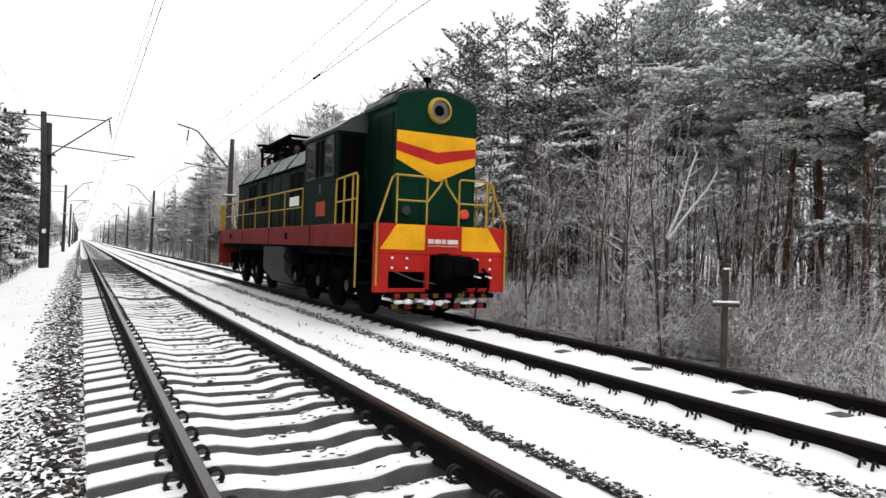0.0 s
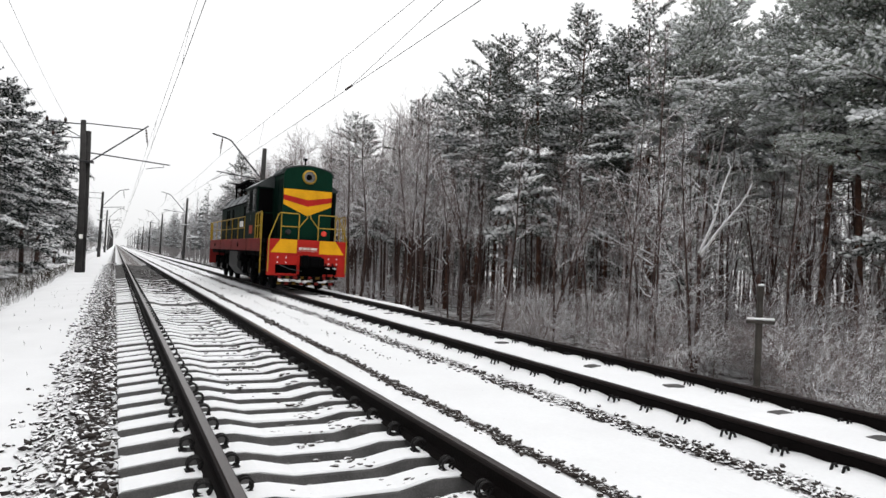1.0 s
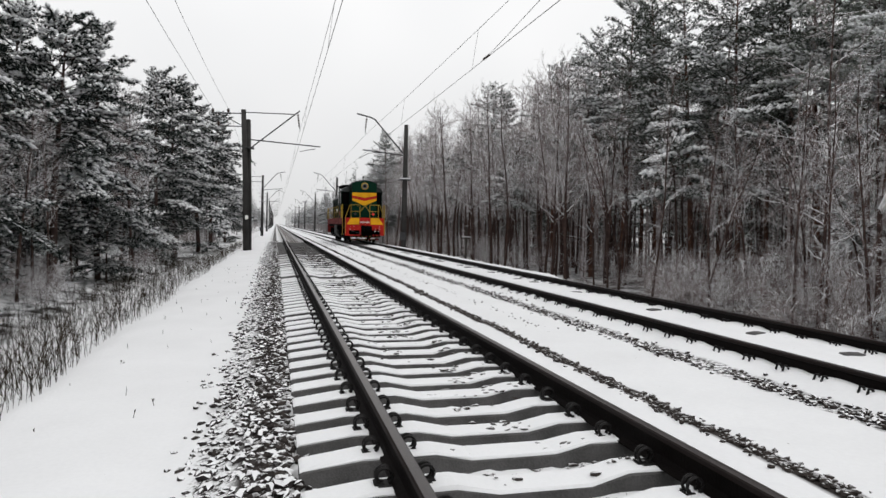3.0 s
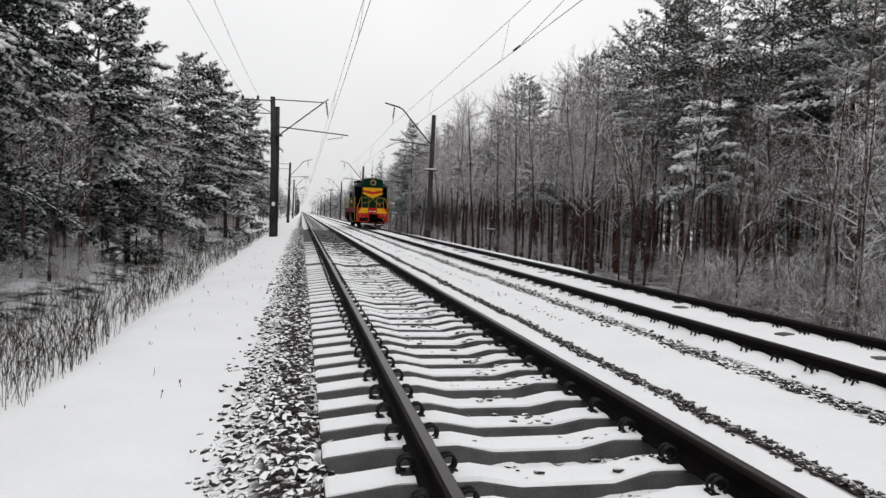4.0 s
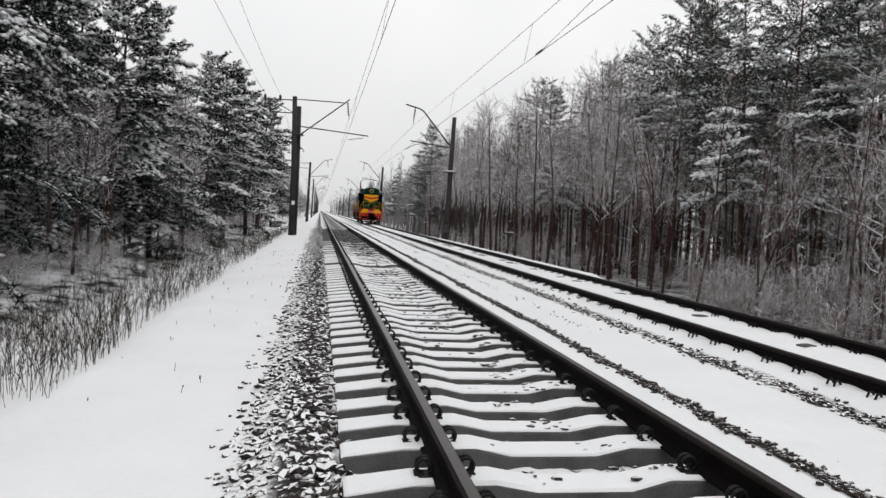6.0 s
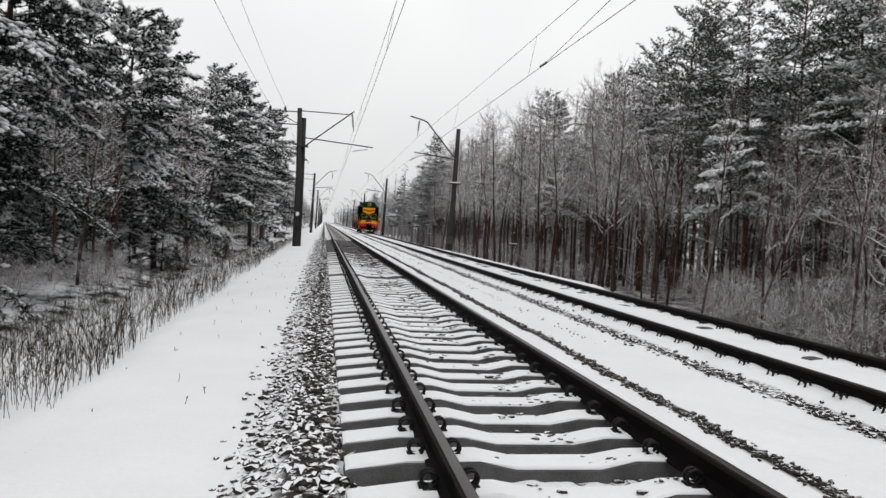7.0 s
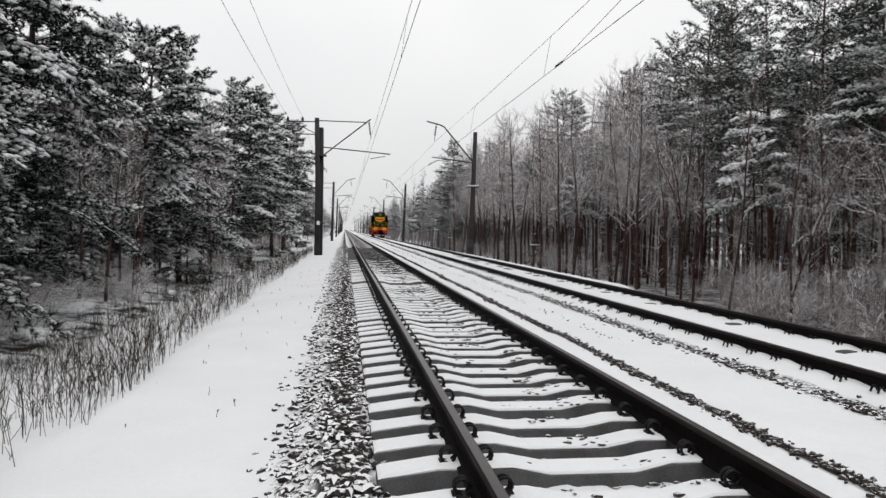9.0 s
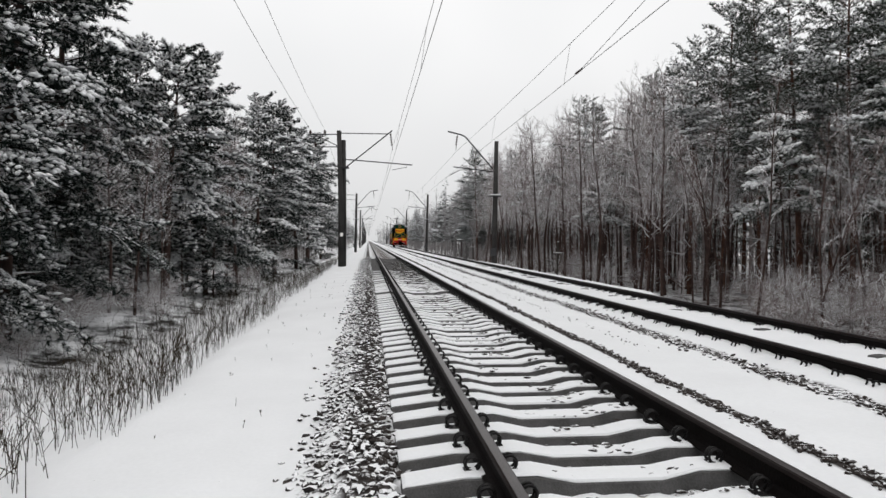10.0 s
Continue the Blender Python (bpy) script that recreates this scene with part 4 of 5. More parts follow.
def bare_tree(name, label, height, seed, bark, twig, boughs=24, low=0.22, spread=0.95, r=0.11, fork=False, lift=0.05, reach=0.27, fine=3):
    """A leafless broadleaved tree: trunk, boughs, branches and snow-dusted twigs."""
    rng = random.Random(seed)
    ob = thing(name, label, "tree", "bare trees of the wood")
    trunk, crown = Shape(), Shape()
    stems = [limb(trunk, (0, 0, -0.4), (rng.gauss(0, 0.03), rng.gauss(0, 0.03), 1), height + 0.4, r, 0.012, 12, 7, rng, 0.035, 0.03)]
    if fork:
        p, d = along(*stems[0], 0.16)
        stems.append(limb(trunk, p, aside(d, rng, 0.3), height * 0.78, r * 0.8, 0.012, 10, 6, rng, 0.05, 0.04))
    for pts, dirs in stems:
        for b in range(boughs):
            u = low + (0.97 - low) * (b + rng.random()) / boughs
            p, d = along(pts, dirs, u)
            ln = height * reach * (1.15 - u) * rng.uniform(0.55, 1.25) + 0.5
            bp, bd = limb(crown, p, aside(d, rng, spread * rng.uniform(0.75, 1.2)), ln, 0.012 + r * 0.22 * (1.1 - u), 0.005, 4, 4, rng, 0.19, lift)
            for k in range(6):
                q, e = along(bp, bd, 0.2 + 0.8 * (k + rng.random()) / 6)
                l2 = ln * rng.uniform(0.22, 0.5)
                cp, cd = limb(crown, q, aside(e, rng, rng.uniform(0.5, 0.95)), l2, 0.008, 0.004, 2, 3, rng, 0.14, lift)
                for m in range(fine):
                    w, g = along(cp, cd, 0.2 + 0.8 * (m + rng.random()) / fine)
                    limb(crown, w, aside(g, rng, rng.uniform(0.4, 0.9)), l2 * rng.uniform(0.3, 0.65), 0.0055, 0.003, 1, 3, rng, 0.1, 0.02)
    part("trunk", trunk, bark, ob, "", True)
    part("crown", crown, twig, ob, "thin branches dusted with snow", False, "stuff")
    return ob


OCTA = [(1, 0, 0), (0, 1, 0), (-1, 0, 0), (0, -1, 0), (0, 0, 1), (0, 0, -1)]
OCTA_F = [(0, 1, 4), (1, 2, 4), (2, 3, 4), (3, 0, 4), (1, 0, 5), (2, 1, 5), (3, 2, 5), (0, 3, 5)]


def lump(s, c, u, w, size, rng):
    """A small uneven pat of snow lying on a shoot: u along it, w across it."""
    k = len(s.v)
    a, b, h = size
    cx, cy, cz = c
    for x, y, z in OCTA:
        f = rng.uniform(0.6, 1.35)
        p, q = x * a * f, y * b * f
        s.v.append((cx + u[0] * p + w[0] * q, cy + u[1] * p + w[1] * q, cz + u[2] * p + w[2] * q + z * h * f))
    for q in OCTA_F:
        s.face([k + i for i in q])


def tuft(s, c, d, size, count, width, rng):
    """A burst of needles at the place c on a shoot that points along d."""
    cx, cy, cz = c
    for _ in range(count):
        x, y, z = d[0] * 0.7 + rng.gauss(0, 0.6), d[1] * 0.7 + rng.gauss(0, 0.6), d[2] * 0.7 + rng.gauss(0.06, 0.45)
        g = size * rng.uniform(0.65, 1.25) / (math.sqrt(x * x + y * y + z * z) + 1e-6)
        x, y, z = x * g, y * g, z * g
        e = width * rng.uniform(0.7, 1.3)
        a, b = rng.gauss(0, 0.7), rng.gauss(0, 0.7)
        wx, wy, wz = y - z * b, z * a - x, x * b - y * a
        n = e / (math.sqrt(wx * wx + wy * wy + wz * wz) + 1e-6)
        wx, wy, wz = wx * n, wy * n, wz * n
        k = len(s.v)
        s.v += [(cx - wx, cy - wy, cz - wz), (cx + wx, cy + wy, cz + wz), (cx + x, cy + y, cz + z)]
        s.face((k, k + 1, k + 2))


def conifer(name, label, height, seed, needle, clear=0.35, radius=2.4, whorls=22, arms=5, rise=0.25, sag=-0.06, group="pines of the wood", r=0.13, bark=None,
            snowy=0.7, load=1.0, blade=0.155, width=0.013, count=15, step=0.12, dense=4.8, low=0.75, belly=0.25, tip=0.12, dead=0):
    """A pine or spruce: whorls of boughs with side shoots, tufts of needles along the shoots, and snow lying on the tufts.
    belly: where the crown is widest, from its foot to its top; low: the share of that width at the foot."""
    rng = random.Random(seed)
    ob = thing(name, label, "tree", group)
    trunk, crown, snow = Shape(), Shape(), Shape()
    pts, dirs = limb(trunk, (0, 0, -0.4), (0, 0, 1), height + 0.3, r, 0.018, 14, 8, rng, 0.016, 0.03)
    for k in range(dead):
        p, d = along(pts, dirs, clear * rng.uniform(0.35, 1.0))
        limb(trunk, p, aside(d, rng, rng.uniform(1.3, 1.75)), rng.uniform(0.5, 1.6), 0.018, 0.005, 4, 3, rng, 0.12, -0.03)
    for b in range(whorls):
        v = ((b + rng.uniform(0.0, 0.5)) / whorls) ** 0.78
        u = clear + (0.985 - clear) * v
        wide = low + (1 - low) * v / belly if v < belly else tip + (1 - tip) * max(0.0, 1 - ((v - belly) / (1 - belly)) ** 1.7)
        turn = rng.uniform(0, 2 * math.pi)
        n_arms = max(4, int(round(arms * (0.8 + 0.2 * wide) + rng.uniform(-0.8, 0.8))))
        for a in range(n_arms):
            az = turn + 2 * math.pi * a / n_arms + rng.uniform(-0.4, 0.4)
            p, d = along(pts, dirs, min(0.995, u + rng.uniform(-0.012, 0.012)))
            lobe = noise.noise((math.cos(az) * 1.2 + seed, math.sin(az) * 1.2, u * 6))
            ln = radius * wide * rng.uniform(0.62, 1.12) * (1 + 0.7 * lobe) + 0.18
            laden = max(0.02, min(1.9, 0.8 + 2.6 * noise.noise((math.cos(az) + seed * 3, math.sin(az), u * 9)) + rng.gauss(0, 0.2)))
            up = v ** 3
            droop = sag * (1 - up) * rng.uniform(0.6, 1.4)
            bp, bd = limb(crown, p, (math.cos(az), math.sin(az), rise + 1.1 * up + rng.gauss(0, 0.10)), ln, 0.010 + 0.022 * wide, 0.006, 5, 3, rng, 0.07, droop, 1)
            n_side = int(3 + ln * dense)
            for k in range(n_side):
                w = 1.0 if k == 0 else 0.16 + 0.82 * (k + rng.random() * 0.8) / n_side
                q, e = along(bp, bd, min(w, 0.999))
                sx, sy = -e.y, e.x
                g = math.hypot(sx, sy) or 1.0
                sx, sy = sx / g, sy / g
                l2 = min(1.0, ln * 0.42 * (1.25 - w) * rng.uniform(0.6, 1.2)) + 0.12
                t = 0 if k == 0 else (1 if k % 2 else -1) * rng.uniform(0.55, 1.1)
                sd = Vector((e.x * 0.8 + sx * t, e.y * 0.8 + sy * t, e.z * 0.8 + rng.gauss(0.05, 0.16))).normalized()
                limb(crown, q, sd, l2, 0.006, 0.003, 1, 3, rng, 0.02, 0, 1)
                n = max(2, int(l2 / step))
                for m in range(n):
                    z = (m + 0.3 + 0.7 * rng.random()) / n
                    c = (q.x + sd.x * l2 * z + rng.gauss(0, 0.03), q.y + sd.y * l2 * z + rng.gauss(0, 0.03), q.z + sd.z * l2 * z + droop * 1.5 * l2 * z * z + rng.gauss(0, 0.025))
                    tuft(crown, c, sd, blade, count, width, rng)
                    for _ in range(2):
                        if rng.random() < snowy * laden * (0.45 + 0.65 * w):
                            g2 = load * rng.uniform(0.5, 1.2) * (0.75 + 0.3 * laden)
                            lump(snow, (c[0] + sd.x * 0.04 + rng.gauss(0, 0.05), c[1] + sd.y * 0.04 + rng.gauss(0, 0.05), c[2] + 0.05 * g2 + rng.gauss(0, 0.025)), sd, (sx, sy, 0), (0.082 * g2, 0.058 * g2, 0.034 * g2), rng)
    part("trunk", trunk, bark or BARK_PINE, ob, "", True)
    part("crown", crown, (needle, BARK), ob, "dark needled boughs")
    part("snow", snow, SNOW, ob, "snow lying on the boughs", True, "stuff")
    return ob


def shrub(label, size, seed, stems=14, twig=None):
    """A leafless bush: arching stems, side shoots and fine twigs that carry snow."""
    rng = random.Random(seed)
    ob = thing("bush", label, "bush", "undergrowth at the wood's edge")
    s = Shape()
    for i in range(stems):
        a = rng.uniform(0, 2 * math.pi)
        lean = rng.uniform(0.15, 0.9)
        bp, bd = limb(s, (0.3 * math.cos(a) * rng.random(), 0.3 * math.sin(a) * rng.random(), -0.15), (lean * math.cos(a), lean * math.sin(a), 1), size * rng.uniform(0.6, 1.1), 0.010, 0.004, 6, 3, rng, 0.13, -0.03)
        for k in range(10):
            q, e = along(bp, bd, 0.25 + 0.75 * (k + rng.random()) / 10)
            l2 = size * rng.uniform(0.15, 0.36)
            cp, cd = limb(s, q, aside(e, rng, rng.uniform(0.6, 1.2)), l2, 0.006, 0.003, 3, 3, rng, 0.2, 0.0)
            for m in range(8):
                w, g = along(cp, cd, 0.15 + 0.85 * (m + rng.random()) / 8)
                limb(s, w, aside(g, rng, rng.uniform(0.5, 1.1)), l2 * rng.uniform(0.25, 0.55), 0.0042, 0.0025, 1, 3, rng, 0.1, 0)
    part("crown", s, twig or TWIG_MID, ob, "", False, "stuff")
    return ob


def plant(ob, x, y, turn, scale=1.0, tilt=0.0, stretch=1.0, first=False):
    m = pose(x, y, ground_z(x, y) + 0.02, tilt, tilt * 0.6, turn) @ Matrix.Diagonal((scale, scale, scale * stretch, 1))
    if first:
        ob.matrix_basis = m
        return ob
    c = copy_thing(ob, Matrix.Identity(4))
    c.matrix_basis = m
    return c


class Stand:
    """A kind of tree in a few forms, the first of each standing where it is first planted."""

    def __init__(self, forms):
        self.forms, self.used, self.k = forms, set(), 0

    def put(self, x, y, turn, height_scale=1.0, form=None, tilt=0.0, stretch=1.0):
        i = self.k % len(self.forms) if form is None else form
        self.k += 1
        first = i not in self.used
        self.used.add(i)
        return plant(self.forms[i], x, y, turn, height_scale, tilt, stretch, first)


PINE_G, SPRUCE_G = "pines of the wood", "conifers beside the path"
PINES = Stand([
    conifer("pine_tree", "tall pine with frosted crown and bare reddish trunk", 15.0, 21, NEEDLE, 0.40, 3.2, 12, 5, 0.25, -0.05, PINE_G, 0.15, None, 0.44, 1.2, dead=14),
    conifer("pine_tree", "tall slender pine with snow on its boughs", 15.0, 22, NEEDLE, 0.36, 2.5, 15, 5, 0.25, -0.06, PINE_G, 0.13, None, 0.48, 1.15, belly=0.2, dead=12),
    conifer("pine_tree", "tall pine with a high crown grey with frost", 15.0, 27, NEEDLE_FROST, 0.44, 3.0, 13, 5, 0.3, -0.05, PINE_G, 0.14, None, 0.7, 1.15, belly=0.35, dead=16),
    conifer("pine_tree", "full-crowned pine with snow-laden boughs", 15.0, 23, NEEDLE, 0.30, 3.3, 14, 5, 0.2, -0.07, PINE_G, 0.16, None, 0.50, 1.25, belly=0.3, dead=10),
])
COARSE = dict(blade=0.30, width=0.028, count=9, step=0.24, dense=2.6)
PINES_BEHIND = Stand([
    conifer("pine_tree", "frosted pine deep in the wood", 15.0, 24, NEEDLE, 0.25, 2.6, 15, 5, 0.2, -0.06, PINE_G, 0.12, None, 0.4, 1.7, **COARSE),
    conifer("pine_tree", "frosted slender pine deep in the wood", 15.0, 25, NEEDLE, 0.15, 2.3, 16, 5, 0.2, -0.06, PINE_G, 0.12, None, 0.4, 1.7, **COARSE),
])
PINES_RIMED = Stand([conifer("pine_tree", "pine grey with frost deep in the wood", 15.0, 28, NEEDLE_FROST, 0.30, 2.5, 15, 5, 0.2, -0.06, PINE_G, 0.12, None, 0.5, 1.7, **COARSE)])
PINES_FAR = Stand([conifer("pine_tree", "distant pine, coloured grey for haze", 15.0, 26, NEEDLE_FAR, 0.22, 2.6, 15, 5, 0.2, -0.06, PINE_G, 0.12, TWIG_FAR, 0.3, 1.7, **COARSE)])
SPRUCES = Stand([
    conifer("conifer_tree", "dark conifer with heavy snow on drooping boughs", 13.0, 31, NEEDLE_DARK, 0.13, 3.1, 15, 6, 0.30, -0.17, SPRUCE_G, 0.19, BARK, 0.58, 1.25, 0.15, 0.016, 16, 0.095, 5.4, 0.9, 0.2, 0.16, dead=8),
    conifer("conifer_tree", "dark bushy conifer with snow-laden boughs to the ground", 10.0, 32, NEEDLE_DARK, 0.06, 2.2, 16, 5, 0.30, -0.17, SPRUCE_G, 0.13, BARK, 0.62, 1.2, 0.15, 0.016, 16, 0.095, 5.4, 0.85, 0.25, 0.22),
    conifer("conifer_tree", "dark conifer with a bare lower trunk and snowy crown", 10.0, 34, NEEDLE_DARK, 0.30, 2.4, 13, 5, 0.30, -0.16, SPRUCE_G, 0.16, BARK, 0.58, 1.25, 0.15, 0.016, 16, 0.095, 5.4, 0.8, 0.25, 0.24, dead=16),
])
SPRUCES_BEHIND = Stand([conifer("conifer_tree", "dark conifer deep in the wood", 13.0, 33, NEEDLE_DARK, 0.10, 2.7, 17, 6, 0.2, -0.12, SPRUCE_G, 0.15, BARK, 0.16, 1.7, **COARSE)])
BARES = Stand([
    bare_tree("bare_tree", "leafless tree with thin snow-dusted branches", 11.5, 41, BARK, TWIG, 28, 0.28, 0.7, 0.085, False, 0.08),
    bare_tree("bare_tree", "slender leafless tree with snow-dusted twigs", 12.5, 42, BARK, TWIG, 26, 0.36, 0.6, 0.075, False, 0.10, 0.2),
    bare_tree("bare_tree", "forked leafless tree with snow-dusted branches", 10.5, 43, BARK, TWIG, 19, 0.36, 0.7, 0.08, True, 0.07, 0.22),
    bare_tree("bare_tree", "thin leafless tree with upright snowy twigs", 10.0, 44, BARK, TWIG, 24, 0.30, 0.55, 0.06, False, 0.12, 0.2),
])
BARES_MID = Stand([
    bare_tree("bare_tree", "upright leafless tree with pale grey twigs", 12.5, 47, BARK, TWIG_MID, 36, 0.36, 0.85, 0.10, False, 0.07, 0.25, 4),
    bare_tree("bare_tree", "tall leafless tree with a brush of pale grey twigs", 13.0, 48, BARK, TWIG_MID, 46, 0.32, 0.80, 0.12, False, 0.07, 0.28, 5),
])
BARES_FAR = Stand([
    bare_tree("bare_tree", "distant leafless tree, coloured grey for haze", 12.5, 45, TWIG_FAR, TWIG_FAR, 24, 0.25, 0.7, 0.10, False, 0.08, 0.22),
    bare_tree("bare_tree", "distant upright leafless tree, coloured grey for haze", 12.0, 46, TWIG_FAR, TWIG_FAR, 22, 0.30, 0.6, 0.09, True, 0.1, 0.18, 3),
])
SHRUBS = Stand([shrub("bare bush of thin snow-dusted shoots", 2.6, 51, 15, TWIG), shrub("low tangled bush with snowy twigs", 1.9, 52, 16, TWIG), shrub("tall bare bush with snowy shoots", 3.4, 53, 14, TWIG)])
EYE_X, EYE_Y, EYE_Z = -1.5, -0.6, 1.26


def polar(az, x):
    """The place on the line x that lies at the bearing az from the standpoint beside the track."""
    return x, EYE_Y + (x - EYE_X) / math.tan(radians(az))


def grown(x, y, rise):
    """The height of a tree at a place whose top stands at the angle rise above the horizon."""
    return math.hypot(x - EYE_X, y - EYE_Y) * math.tan(radians(rise)) + EYE_Z - ground_z(x, y)


# how high the closed canopy stands above the horizon, by bearing
CANOPY_AZ = [-60, -27, -21, -18, -12, -9, -5.5, -3.6, -2, 4, 7, 9, 11, 15, 18, 22, 26, 30, 40, 48, 49.5, 51, 54, 60, 75]
CANOPY_EL = [22, 19, 15, 12, 10.8, 9.4, 7.2, 3.8, 2, 2, 3.2, 6, 7.8, 8.9, 9.6, 10.8, 12.8, 14.5, 15.5, 16.5, 14.8, 15, 18, 21, 22]


def canopy(x, y, wanted):
    """The wanted height, or what the canopy allows at this place."""
    az = math.degrees(math.atan2(x - EYE_X, y - EYE_Y))
    return max(2.0, min(wanted, grown(x, y, float(np.interp(az, CANOPY_AZ, CANOPY_EL)))))


# pines that stand out in the wood's skyline: bearing, line, angle of the top, form
for az, x, el, form in ((9.2, 12.8, 7.8, 1), (17.9, 15.8, 11.8, 0), (19.4, 16.6, 11.2, 1), (23.2, 17.0, 13.5, 1), (24.8, 19.0, 13.6, 0), (26.4, 16.6, 15.7, 0), (28.8, 17.0, 18.0, 3), (30.4, 20.0, 17.0, 1), (31.6, 17.5, 18.4, 0),
                        (34.4, 16.6, 19.3, 3), (36.2, 21.0, 17.2, 0), (37.6, 17.2, 20.8, 1), (39.6, 19.0, 18.3, 1), (41.4, 18.6, 19.0, 0), (43.3, 17.6, 21.5, 3), (45.4, 18.0, 22.0, 2), (47.4, 17.8, 21.0, 2), (48.7, 20.0, 18.6, 2),
                        (51.9, 19.5, 19.0, 2), (53.6, 21.0, 18.6, 2), (55.6, 16.5, 23.5, 2), (58.0, 17.2, 24.5, 2), (60.6, 15.8, 25.0, 2), (63.5, 16.5, 26.0, 3), (67.0, 17.0, 26.0, 2), (57.0, 21.0, 22.0, 3), (62.0, 21.0, 23.0, 2)):
    x, y = polar(az, x)
    PINES.put(x, y, az * 37 % 360, grown(x, y, el) / 15.0, form)

rng = random.Random(77)
# broadleaved trees in front of and among the pines
placed = []
tries = 0
while len(placed) < 190 and tries < 6000:
    tries += 1
    y = 4 + 128 * rng.random() ** 1.15
    x = rng.uniform(11.8, 18.0) if rng.random() < 0.7 else rng.uniform(17.0, 28.0)
    if (y < 12 and x < 13.5) or (y < 27 and x < 16 and rng.random() < 0.6):
        continue
    if any((x - a) ** 2 + (y - b) ** 2 < 1.4 for a, b in placed):
        continue
    placed.append((x, y))
    # past y 85 the trees carry haze in their colour
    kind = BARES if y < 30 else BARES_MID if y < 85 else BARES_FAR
    kind.put(x, y, rng.uniform(0, 360), min(canopy(x, y, rng.uniform(8.5, 14.5)), grown(x, y, 11.5)) / 11.8, None, rng.uniform(-4, 4))
for k in range(76):
    y = 4 + 72 * rng.random()
    x = rng.uniform(21.5, 36)
    deep = math.degrees(math.atan2(x - EYE_X, y - EYE_Y)) > 43
    if deep and k % 3 == 0:
        continue
    (PINES_RIMED if deep else PINES_BEHIND).put(x, y, rng.uniform(0, 360), canopy(x, y, rng.uniform(8, 13)) / 15.5)
for k in range(46):
    x, y = rng.uniform(14, 25), rng.uniform(32, 92)
    BARES_MID.put(x, y, rng.uniform(0, 360), canopy(x, y, rng.uniform(9, 14)) / 12.6, None, rng.uniform(-3, 3))
for k in range(26):
    y = 76 + 70 * rng.random()
    x = rng.uniform(15, 34)
    PINES_FAR.put(x, y, rng.uniform(0, 360), canopy(x, y, rng.uniform(10, 15)) / 15.2)
for k in range(92):
    y = 5 + 17 * rng.random() if k < 62 else 22 + 70 * rng.random()
    x = 12.4 + 7.0 * rng.random() ** 1.2
    SHRUBS.put(x, y, rng.uniform(0, 360), rng.uniform(0.6, 1.15))

# a spreading bare tree near the edge of the wood, and a leaning snow-covered one
edge_tree = bare_tree("bare_tree", "bare tree with long level snow-covered branches", 10.5, 61, BARK, TWIG_MID, 36, 0.20, 1.25, 0.065, False, 0.015, 0.25, 6)
plant(edge_tree, *polar(43.3, 13.6), 20, 1.0, 0, 1.0, True)
lean_tree = thing("bare_tree", "leaning forked tree white with snow", "tree", "bare trees of the wood")
stem, arms = Shape(), Shape()
lr = random.Random(64)
fork_at = limb(stem, (0, 0, -0.4), (0.05, -0.04, 1), 4.2, 0.075, 0.06, 6, 8, lr, 0.03, 0)[0][-1]
for d, ln in (((0.22, -0.24, 1), 2.9), ((0.44, -0.48, 1), 2.7)):
    pts, dirs = limb(arms, fork_at - Vector((0, 0, 0.08)), d, ln, 0.058, 0.02, 7, 7, lr, 0.07, 0)
    for k in range(9):
        q, e = along(pts, dirs, 0.3 + 0.7 * (k + lr.random()) / 9)
        bp, bd = limb(arms, q, aside(e, lr, lr.uniform(0.4, 0.9)), lr.uniform(0.5, 1.2), 0.016, 0.006, 4, 4, lr, 0.15, -0.05)
part("trunk", stem, BARK, lean_tree, "", True)
part("crown", arms, BIRCH, lean_tree, "two leaning limbs white with snow", True)
plant(lean_tree, *polar(46.9, 13.6), 0, 0.93, 0, 1.0, True)
young = conifer("young_pine", "young pine bowed under thick snow", 5.0, 63, NEEDLE, 0.70, 0.85, 5, 6, 0.2, -0.12, "young conifers", 0.05, BARK, 1.7, 1.3, step=0.10, dense=5.0, low=0.9)
plant(young, *polar(33.4, 14.2), 40, 1.32, 0, 1.0, True)
for az, x, sc in ((45.3, 15.3, 0.75), (19.2, 14.0, 1.35), (13.9, 13.4, 1.7)):
    plant(young, *polar(az, x), az * 50 % 360, sc)

# conifers on the path side: bearing, line, angle of the top, form, turn
for az, x, el, form, turn in ((27.0, -10.6, 30.0, 0, 20), (23.2, -13.0, 24.0, 0, 100), (31.5, -10.8, 31.0, 0, 140), (36.0, -11.0, 33.0, 0, 200), (16.2, -9.8, 14.9, 2, 200), (13.2, -8.9, 14.2, 1, 260), (18.8, -13.5, 15.0, 0, 310),
                              (9.2, -8.8, 11.7, 1, 60), (7.8, -8.6, 10.8, 2, 110), (6.0, -8.2, 10.7, 1, 150), (5.1, -8.0, 8.8, 2, 220), (4.0, -8.2, 6.3, 1, 270), (41.0, -12.0, 34.0, 0, 10)):
    x, y = polar(-az, x)
    SPRUCES.put(x, y, turn, grown(x, y, el) / (13.0 if form == 0 else 10.0), form)
for az, x, height, turn in ((29.5, -9.6, 4.0, 15), (27.4, -12.4, 5.0, 40), (24.6, -12.8, 5.4, 160), (22.6, -12.2, 4.4, 250), (21.4, -14.0, 5.5, 300), (18.2, -13.0, 5.0, 350), (20.6, -11.5, 4.4, 130), (14.9, -9.6, 4.0, 240), (12.6, -8.4, 3.4, 290), (11.0, -9.6, 5.2, 330), (8.6, -8.6, 4.6, 75)):
    x, y = polar(-az, x)
    SPRUCES.put(x, y, turn, height / 10.0, 1)
